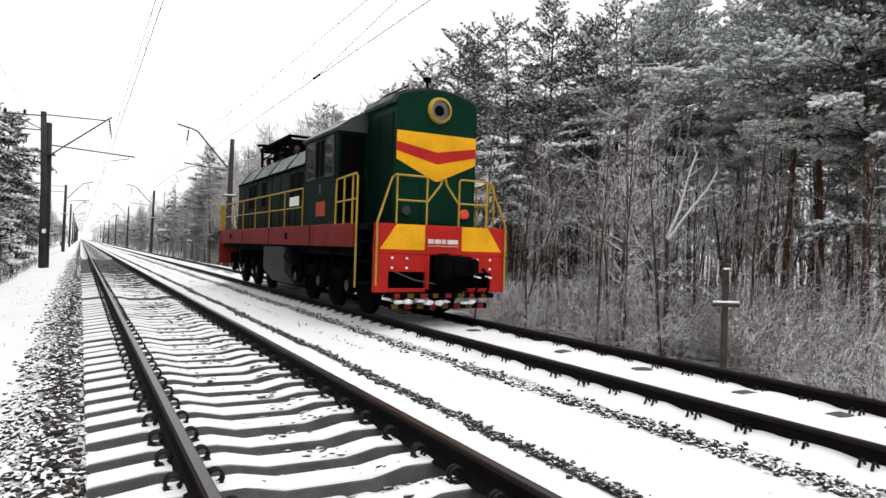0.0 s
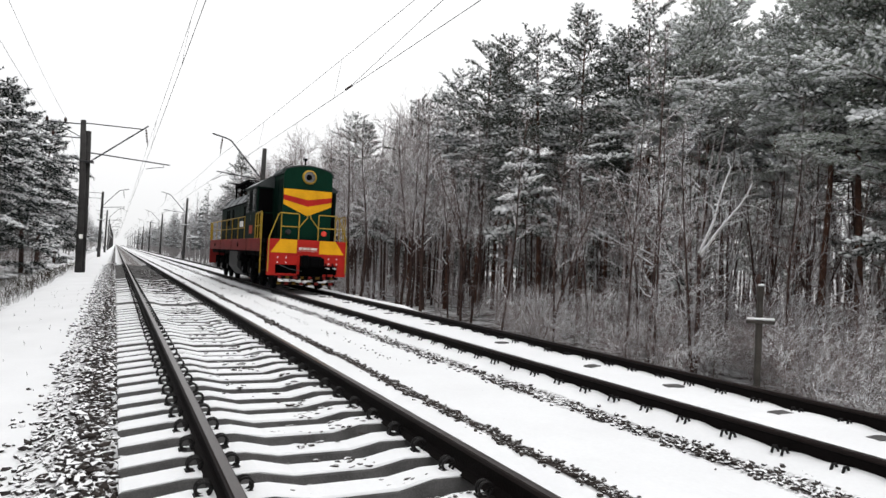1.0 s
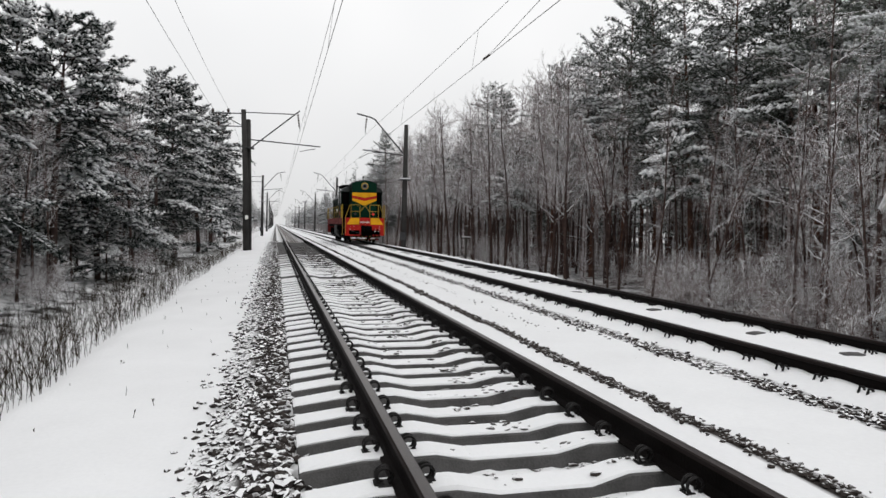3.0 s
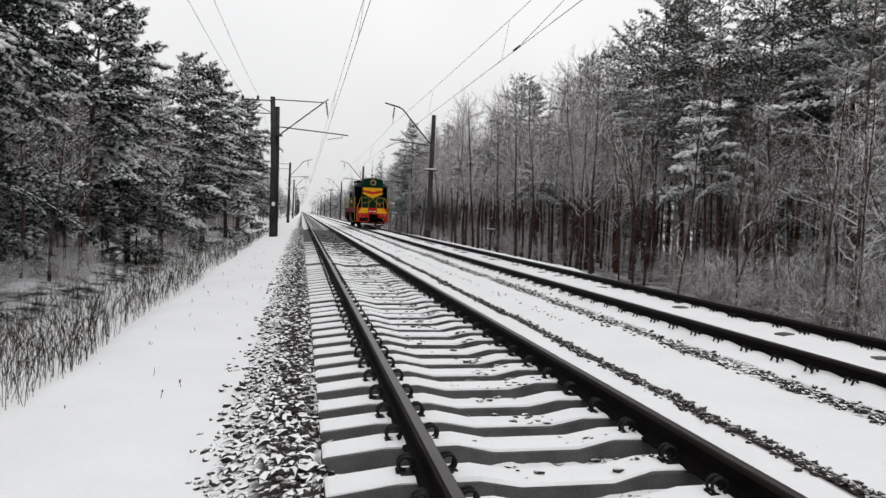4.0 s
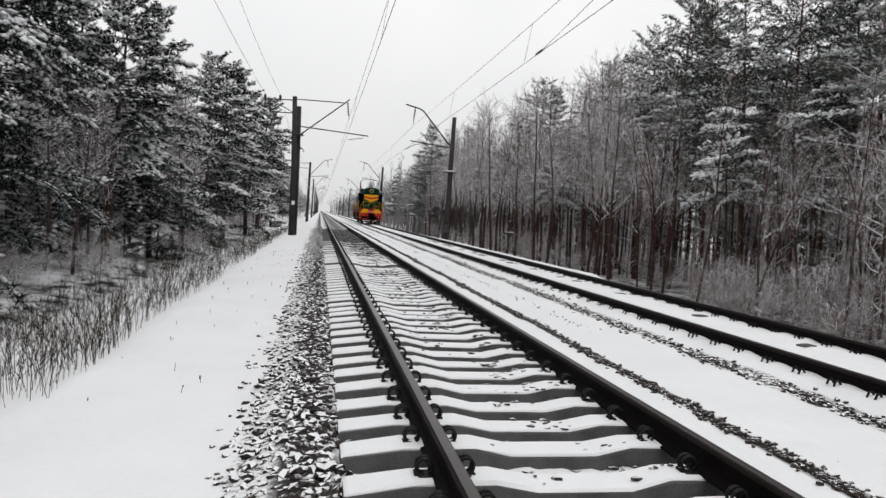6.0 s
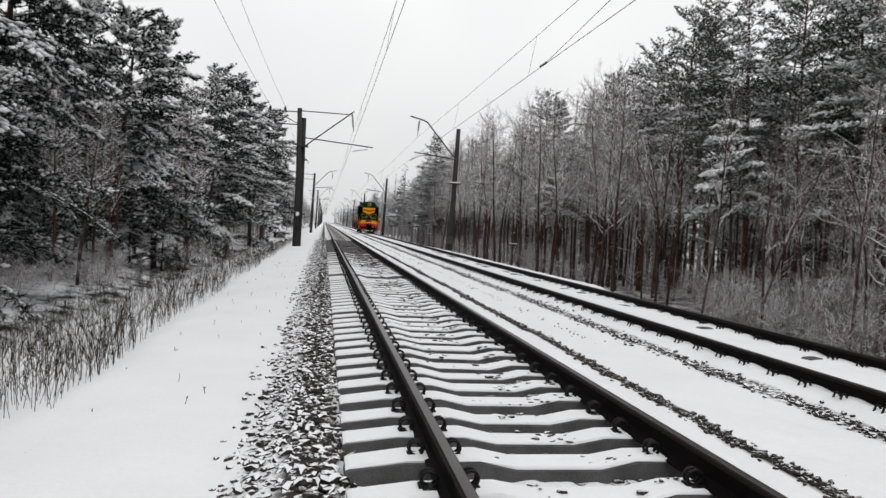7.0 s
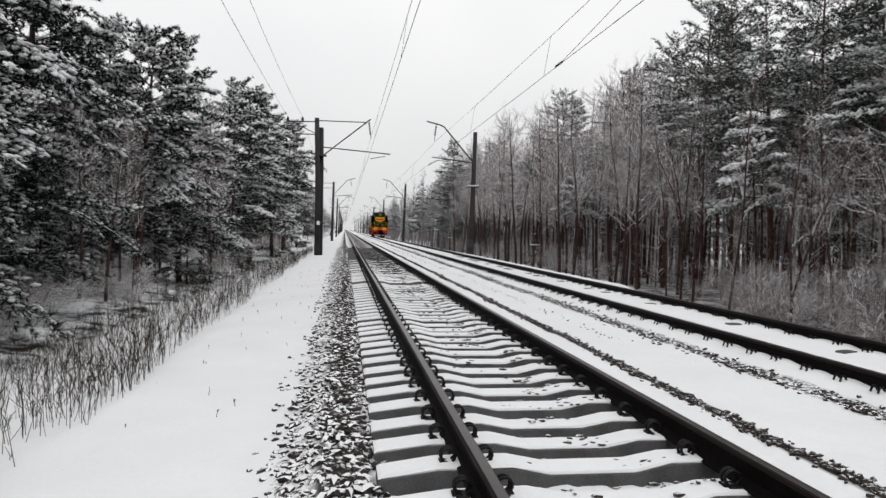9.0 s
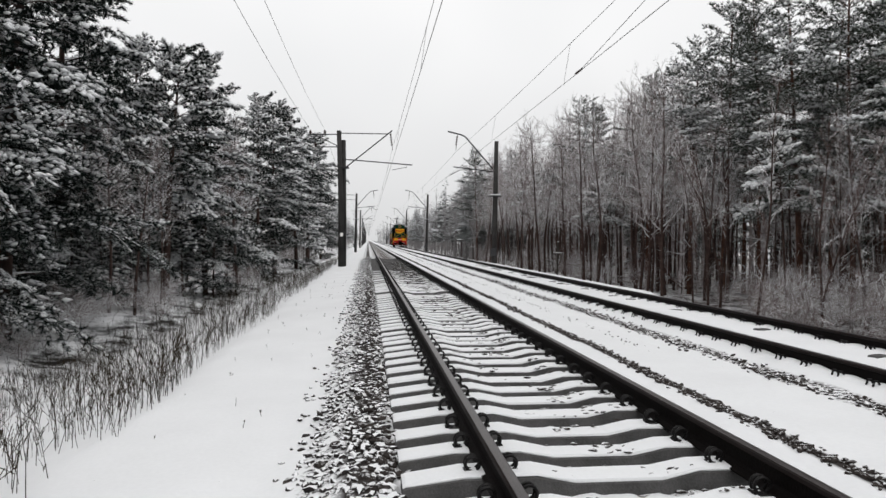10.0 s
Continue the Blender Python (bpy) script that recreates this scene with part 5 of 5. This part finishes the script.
for k in range(30):
    y = 12 + 110 * rng.random()
    x = rng.uniform(-30, -14.5)
    SPRUCES_BEHIND.put(x, y, rng.uniform(0, 360), canopy(x, y, rng.uniform(11, 16)) / 13.5)
for az, x, el in ((18.4, -9.4, 8.5), (17.4, -10.4, 9.5), (20.2, -10.2, 9.0), (11.6, -9.0, 9.5), (10.7, -8.6, 9.2), (9.9, -8.9, 9.6), (14.6, -10.6, 8.0)):
    x, y = polar(-az, x)
    BARES_MID.put(x, y, az * 61 % 360, grown(x, y, el) / 12.5, None, 2)
for k in range(40):
    y = 12 + 90 * rng.random()
    x = rng.uniform(-17, -9.2)
    BARES.put(x, y, rng.uniform(0, 360), canopy(x, y, rng.uniform(5.5, 11)) / 11.8, None, rng.uniform(-4, 4))
for k in range(60):
    y = 9 + 80 * rng.random()
    SHRUBS.put(rng.uniform(-13.0, -8.2), y, rng.uniform(0, 360), rng.uniform(0.3, 0.7))
# small conifers added to darken the space under the near trees
for az, x, sc in ((29.0, -11.6, 0.34), (27.2, -12.0, 0.40), (25.4, -11.4, 0.30), (23.8, -12.6, 0.38), (22.0, -12.2, 0.30), (31.0, -11.0, 0.32)):
    SPRUCES_BEHIND.put(*polar(-az, x), az * 70 % 360, sc)
# a row added close behind, to block light under the near crowns
for k in range(16):
    x, y = rng.uniform(-20, -15), 12 + 2.4 * k
    SPRUCES_BEHIND.put(x, y, rng.uniform(0, 360), canopy(x, y, rng.uniform(10, 14)) / 13.5)
# a belt of low conifers closes the wood behind
for k in range(44):
    x, y = rng.uniform(28, 42), -6 + 2.1 * k + rng.uniform(-1, 1)
    (PINES_BEHIND if k < 32 else PINES_FAR).put(x, y, rng.uniform(0, 360), canopy(x, y, rng.uniform(8, 11.5)) / 15.5)
for k in range(22):
    x, y = rng.uniform(-42, -30), 2 + 5 * k + rng.uniform(-1, 1)
    SPRUCES_BEHIND.put(x, y, rng.uniform(0, 360), canopy(x, y, rng.uniform(9, 14)) / 13.5)
# trees behind the standpoint close the clearing
for k in range(14):
    PINES_BEHIND.put(rng.uniform(14, 30), rng.uniform(-40, 2), rng.uniform(0, 360), 1.0)
    SPRUCES_BEHIND.put(rng.uniform(-30, -13), rng.uniform(-40, 3), rng.uniform(0, 360), 1.0)


def far_woods():
    """The woods on both sides in the distance, haze put into their pale greys."""
    r2 = random.Random(5)
    s = Shape()
    for k in range(1150):
        left = r2.random() < 0.42
        y = 92 + 520 * r2.random() ** 2.2
        x = -r2.uniform(9.5, 30) if left else r2.uniform(12.5, 32)
        h = r2.uniform(10, 15.5)
        z = ground_z(x, y)
        s.tube([(x, y, z), (x, y, z + h * 0.9)], [0.13, 0.03], 4, 1, False)
        if r2.random() < 0.55:
            for b in range(44):
                u = 0.2 + 0.8 * (b + r2.random()) / 44
                a = r2.uniform(0, 2 * math.pi)
                ln = h * 0.20 * (1.15 - u) * r2.uniform(0.5, 1.3) + 0.3
                p = Vector((x, y, z + h * u * 0.95))
                e = p + Vector((math.cos(a) * ln, math.sin(a) * ln, ln * r2.uniform(0.5, 1.5)))
                wv = Vector((-math.sin(a), math.cos(a), r2.uniform(-0.6, 0.6))) * 0.05
                i0 = len(s.v)
                s.v += [tuple(p - wv), tuple(p + wv), tuple(e)]
                s.face((i0, i0 + 1, i0 + 2), 1)
                for c in range(3):
                    q = p.lerp(e, r2.uniform(0.3, 0.9))
                    f = q + Vector((r2.gauss(0, 1), r2.gauss(0, 1), abs(r2.gauss(0, 1)))) * ln * 0.28
                    i0 = len(s.v)
                    s.v += [tuple(q - wv * 0.7), tuple(q + wv * 0.7), tuple(f)]
                    s.face((i0, i0 + 1, i0 + 2), 1)
        else:
            for b in range(60):
                u = 0.25 + 0.75 * (b + r2.random()) / 60
                a = r2.uniform(0, 2 * math.pi)
                ln = h * 0.2 * (1.12 - u) * r2.uniform(0.5, 1.2) + 0.2
                c = Vector((x + math.cos(a) * ln * 0.6, y + math.sin(a) * ln * 0.6, z + h * u))
                for t in range(4):
                    i0 = len(s.v)
                    for _ in range(3):
                        s.v.append(tuple(c + Vector((r2.gauss(0, 0.5), r2.gauss(0, 0.5), r2.gauss(0, 0.16))) * (ln * 0.6)))
                    s.face((i0, i0 + 1, i0 + 2), 0)
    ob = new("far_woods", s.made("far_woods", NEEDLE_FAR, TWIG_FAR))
    tagged(ob, "distant mixed woods beside the line, coloured grey for haze", "woods", "", "stuff")


far_woods()


def wood_interior():
    """Countless thin stems and brush deep in the wood on both sides."""
    r6 = random.Random(15)
    s = Shape()
    for k in range(1700):
        left = r6.random() < 0.3
        y = -10 + 150 * r6.random() ** 1.3
        x = -r6.uniform(17, 46) if left else 15 + 36 * r6.random() ** 1.2
        h = min(r6.uniform(6, 13), grown(x, y, r6.uniform(4, 13)))
        z = ground_z(x, y) - 0.1
        rr = r6.uniform(0.03, 0.10)
        # about two stems in three are pale: mist put into their colour
        s.tube([(x, y, z), (x + r6.gauss(0, 0.15), y + r6.gauss(0, 0.15), z + h * 0.5), (x + r6.gauss(0, 0.4), y + r6.gauss(0, 0.4), z + h)], [rr, rr * 0.7, rr * 0.2], 3, 0 if r6.random() < 0.35 else 2, False)
        for b in range(16):
            p = Vector((x, y, z + (0.2 + h * r6.random() if b > 2 else 2.4 * r6.random())))
            e = p + Vector((r6.gauss(0, 1), r6.gauss(0, 1), abs(r6.gauss(0, 0.8)) + 0.3)) * r6.uniform(0.5, 1.4)
            wv = Vector((r6.gauss(0, 1), r6.gauss(0, 1), r6.gauss(0, 1))).normalized() * 0.022
            i0 = len(s.v)
            s.v += [tuple(p - wv), tuple(p + wv), tuple(e)]
            s.face((i0, i0 + 1, i0 + 2), 1)
    for k in range(420):
        y = -6 + 48 * r6.random()
        x = r6.uniform(19, 40)
        z = ground_z(x, y) - 0.1
        for b in range(9):
            p = Vector((x + r6.gauss(0, 0.5), y + r6.gauss(0, 0.5), z + 3.6 * r6.random()))
            e = p + Vector((r6.gauss(0, 0.5), r6.gauss(0, 0.5), abs(r6.gauss(0, 0.8)) + 0.5)) * r6.uniform(0.5, 1.3)
            wv = Vector((r6.gauss(0, 1), r6.gauss(0, 1), r6.gauss(0, 1))).normalized() * 0.03
            i0 = len(s.v)
            s.v += [tuple(p - wv), tuple(p + wv), tuple(e)]
            s.face((i0, i0 + 1, i0 + 2), 1)
    tagged(new("wood_interior", s.made("wood_interior", BARK, TWIG, TWIG_MID)), "dense thin stems and brush inside the snowy wood", "woods", "", "stuff")


wood_interior()


# ---- ballast, weeds and small things ----
def stones():
    r3 = random.Random(8)
    forms = []
    for i in range(8):
        s = Shape().blob((0, 0, 0), (1.0, 0.8, 0.62), r3, 0, 0.28)
        forms.append((s, s.made("stone", STONE), s.made("stone", STONE_BARE)))
    bank = thing("ballast_shoulder", "dark crushed stone shoulder half covered with snow", "ballast", "", "structure")
    verge = thing("ballast_strip", "row of bare dark stones showing through snow", "ballast", "strips of bare stone", "structure")
    inner = thing("ballast_strip", "band of dark stones breaking through the snow", "ballast", "strips of bare stone", "structure")
    far_bank, far_verge, far_inner = Shape(), Shape(), Shape()

    def lay(owner, rest, x, y, size, near, bare):
        s, me, me_bare = forms[r3.randrange(8)]
        z = ground_z(x, y) + size * r3.uniform(0.05, 0.42)
        sc = (size * r3.uniform(0.8, 1.3), size * r3.uniform(0.8, 1.2), size * r3.uniform(0.8, 1.15))
        if near:
            ob = part("stone", me_bare if bare else me, None, owner)
            ob.matrix_basis = pose(x, y, z, r3.uniform(-25, 25), r3.uniform(-25, 25), r3.uniform(0, 360)) @ Matrix.Diagonal((*sc, 1))
        else:
            m = pose(x, y, z, r3.uniform(-25, 25), r3.uniform(-25, 25), r3.uniform(0, 360)) @ Matrix.Diagonal((*sc, 1))
            k = len(rest.v)
            rest.v += [tuple(m @ Vector(v)) for v in s.v]
            for q in s.f:
                rest.face([k + i for i in q], 1 if bare else 0)

    for k in range(7800):
        y = 0.6 + 62 * r3.random() ** 1.9
        u = r3.random()
        x = -1.32 - 0.90 * u ** 1.05 + r3.gauss(0, 0.09) * u
        if x < -1.7 and r3.random() < (-1.7 - x) * 1.3:
            continue
        x = min(x + 0.05, (-1.36 if (y - SLEEPER_0 + 0.03) % SLEEPER_STEP < 0.31 else -1.18) - 0.12 * r3.random())
        near = y < 4.6 and k % 7 < 2
        lay(bank, far_bank, x, y, r3.uniform(0.020, 0.050) * (1.05 if x > -1.75 else 0.85), near, r3.random() < 0.10 + 0.40 * (x > -1.62))
    for k in range(4600):
        y = 0.8 + 75 * r3.random() ** 1.9
        lay(verge, far_verge, 1.56 + 0.03 * math.sin(y * 0.9) + r3.gauss(0, 0.045), y, r3.uniform(0.012, 0.032), y < 4.4 and k % 4 == 0, True)
    for k in range(4600):
        y = 1.5 + 75 * r3.random() ** 1.7
        lay(inner, far_inner, 2.98 + 0.05 * math.sin(y * 0.6) + r3.gauss(0, 0.085), y, r3.uniform(0.014, 0.034), y < 6.0 and k % 4 == 0, r3.random() < 0.5)
    for k in range(420):
        y = 8 + 50 * r3.random()
        lay(inner, far_inner, 2.25 + r3.gauss(0, 0.08), y, r3.uniform(0.007, 0.018), False, True)
    # dirt and small stones on the bed between the rails
    for k in range(900):
        y = 2.5 + 40 * r3.random() ** 1.3
        if (y - SLEEPER_0 + 0.02) % SLEEPER_STEP < 0.29:
            continue
        lay(inner, far_inner, r3.gauss(0.12, 0.26), y, r3.uniform(0.008, 0.026), False, True)
    # clods on sleepers and snow between the rails
    clods = Shape()
    for k in range(4200):
        y = 2.6 + 42 * r3.random() ** 1.05
        x = max(-0.6, min(0.66, r3.gauss(0.18, 0.26)))
        on = (y - SLEEPER_0) % SLEEPER_STEP < 0.25
        if math.sin(x * 9 + y * 3.1) + math.sin(y * 1.7 - x * 5) < r3.uniform(-1.2, 1.4):
            continue
        z = sleeper_top(x) + 0.020 if on else ground_z(x, y) + 0.012
        w = r3.uniform(0.006, 0.020) * (1 + min(1.0, y / 25))
        clods.blob((x, y, z), (w * r3.uniform(1, 2.4), w, w * 0.5), r3, 0, 0.4, r3.uniform(-0.6, 0.6))
    tagged(new("dirt_clods", clods.made("dirt_clods", STONE_BARE)), "dark clods of dirt scattered on the snowy bed", "dirt", "", "stuff")
    part("far_stones", far_bank, (STONE, STONE_BARE), bank, "stones of the shoulder", False, "stuff")
    part("far_stones", far_verge, (STONE, STONE_BARE), verge, "stones of the strip", False, "stuff")
    part("far_stones", far_inner, (STONE, STONE_BARE), inner, "stones of the strip", False, "stuff")


stones()


def weeds():
    r4 = random.Random(9)
    s = Shape()

    def stalk(x, y, h):
        z = ground_z(x, y)
        d = Vector((r4.gauss(0, 0.13), r4.gauss(0, 0.13), 1))
        p = Vector((x, y, z - 0.03))
        w = 0.0022 + 0.0022 * r4.random()
        pts = [p, p + d * h * 0.55, p + d * h + Vector((r4.gauss(0, 0.10), r4.gauss(0, 0.10), 0)) * h]
        s.tube(pts, [w, w * 0.8, w * 0.45], 3, 0, False)
        for k in range(r4.randrange(2, 6)):
            q = pts[1].lerp(pts[2], r4.uniform(-0.3, 0.9))
            e = q + Vector((r4.gauss(0, 0.4), r4.gauss(0, 0.4), 0.8)) * h * r4.uniform(0.15, 0.35)
            s.tube([q, e], [w * 0.7, w * 0.9], 3, 0, False)

    for k in range(4300):
        y = 3.5 + 60 * r4.random() ** 1.6
        edge = -3.95 - 0.12 * math.sin(y * 0.7)
        x = edge - abs(r4.gauss(0, 0.95)) if r4.random() < 0.7 else r4.uniform(-6.6, edge)
        if math.sin(x * 2.1 + y * 1.3) + math.sin(y * 0.8 - x * 1.7) < r4.uniform(-2.0, 1.2):
            continue
        stalk(x, y, r4.uniform(0.12, 0.58) * (1.25 if y < 10 else 1))
    for k in range(1700):
        y = 6 + 44 * r4.random() ** 1.2
        stalk(-7.1 + r4.gauss(0, 0.7), y, r4.uniform(0.2, 0.75))
    for k in range(260):
        y = 3 + 80 * r4.random() ** 1.4
        stalk(r4.uniform(7.6, 12.5), y, r4.uniform(0.2, 0.8))
    tagged(new("dry_weeds", s.made("dry_weeds", WEED)), "dry brown weeds standing in the snow", "weeds", "", "stuff")
    # a few stalks through the snow of the path
    s = Shape()
    for k in range(46):
        stalk(r4.uniform(-3.7, -2.3), 3 + 26 * r4.random(), r4.uniform(0.04, 0.12))
    tagged(new("path_stalks", s.made("path_stalks", WEED)), "short dead stalks through the snow of the path", "weeds", "", "stuff")


weeds()


def marker_post(label):
    m = thing("concrete_post", label, "post", "low concrete posts beside the line")
    part("post", Shape().box(-0.055, -0.055, -0.5, 0.055, 0.055, 2.45, 0, 0.012), POST_GREY, m)
    part("crosspiece", Shape().box(-0.30, -0.11, 1.66, 0.28, -0.070, 1.73, 0, 0.01), POST_GREY, m)
    part("snow_cap", Shape().box(-0.30, -0.12, 1.744, 0.28, -0.07, 1.79, 0, 0.02), SNOW, m, "snow on the crosspiece")
    part("insulator", Shape().tube([(-0.05, 0, 2.45), (-0.05, 0, 2.55), (-0.05, 0, 2.62), (-0.05, 0, 2.70)], [0.02, 0.05, 0.06, 0.02], 8), INSULATOR, m)
    part("snow_cap", Shape().box(-0.065, -0.065, 2.452, 0.065, 0.065, 2.49, 0, 0.015), SNOW, m, "snow on the post's head")
    return m


post_a = marker_post("grey concrete post with a snowy crosspiece")
post_a.matrix_basis = pose(10.76, 9.18, -1.42, 0, 0, -30)
post_b = marker_post("grey concrete post with a crosspiece before the trees")
post_b.matrix_basis = pose(10.5, 41.4, -1.24, 0, 1, -10)
copy_thing(post_b, pose(10.8, 78.0, -1.24, 0, -1, -10))


def snow_bank():
    """The ridge of cleared snow along the far rail."""
    r5 = random.Random(12)
    s = Shape()
    rows = []
    ys = np.concatenate([np.arange(15.6, 30, 0.35), np.arange(30, 62, 1.2)])
    for y in ys:
        k = len(s.v)
        h = 0.16 * min(1, (y - 15.5) / 1.5) * (1 if y < 40 else max(0.1, (64 - y) / 24))
        for i in range(9):
            a = i / 8
            s.v.append((5.42 + 1.15 * a + r5.uniform(-0.03, 0.03), y, -0.19 - 0.12 * a + h * (math.sin(math.pi * min(1, a * 1.15)) ** 0.7 if a < 0.86 else 0) + r5.uniform(-0.01, 0.012)))
        rows.append(k)
    for a, b in zip(rows, rows[1:]):
        for i in range(8):
            s.face((a + i, a + i + 1, b + i + 1, b + i))
    tagged(new("snow_bank", s.made("snow_bank", SNOW, smooth=True)), "low ridge of cleared snow beside the rail", "snow", "", "structure")


snow_bank()


def motions():
    """The locomotive drives away along the second track, its wheels rolling."""
    walk(LOCO, [(t / 2, pose(TRACK_2, LOCO_START + LOCO_SPEED * t / 2, 0)) for t in range(0, 21)])
    step = 2 / FPS
    for ws, y in WHEELSETS:
        walk(ws, [(k * step, pose(0, y, WHEEL_R, -math.degrees(LOCO_SPEED * k * step / WHEEL_R))) for k in range(0, 151)])


motions()
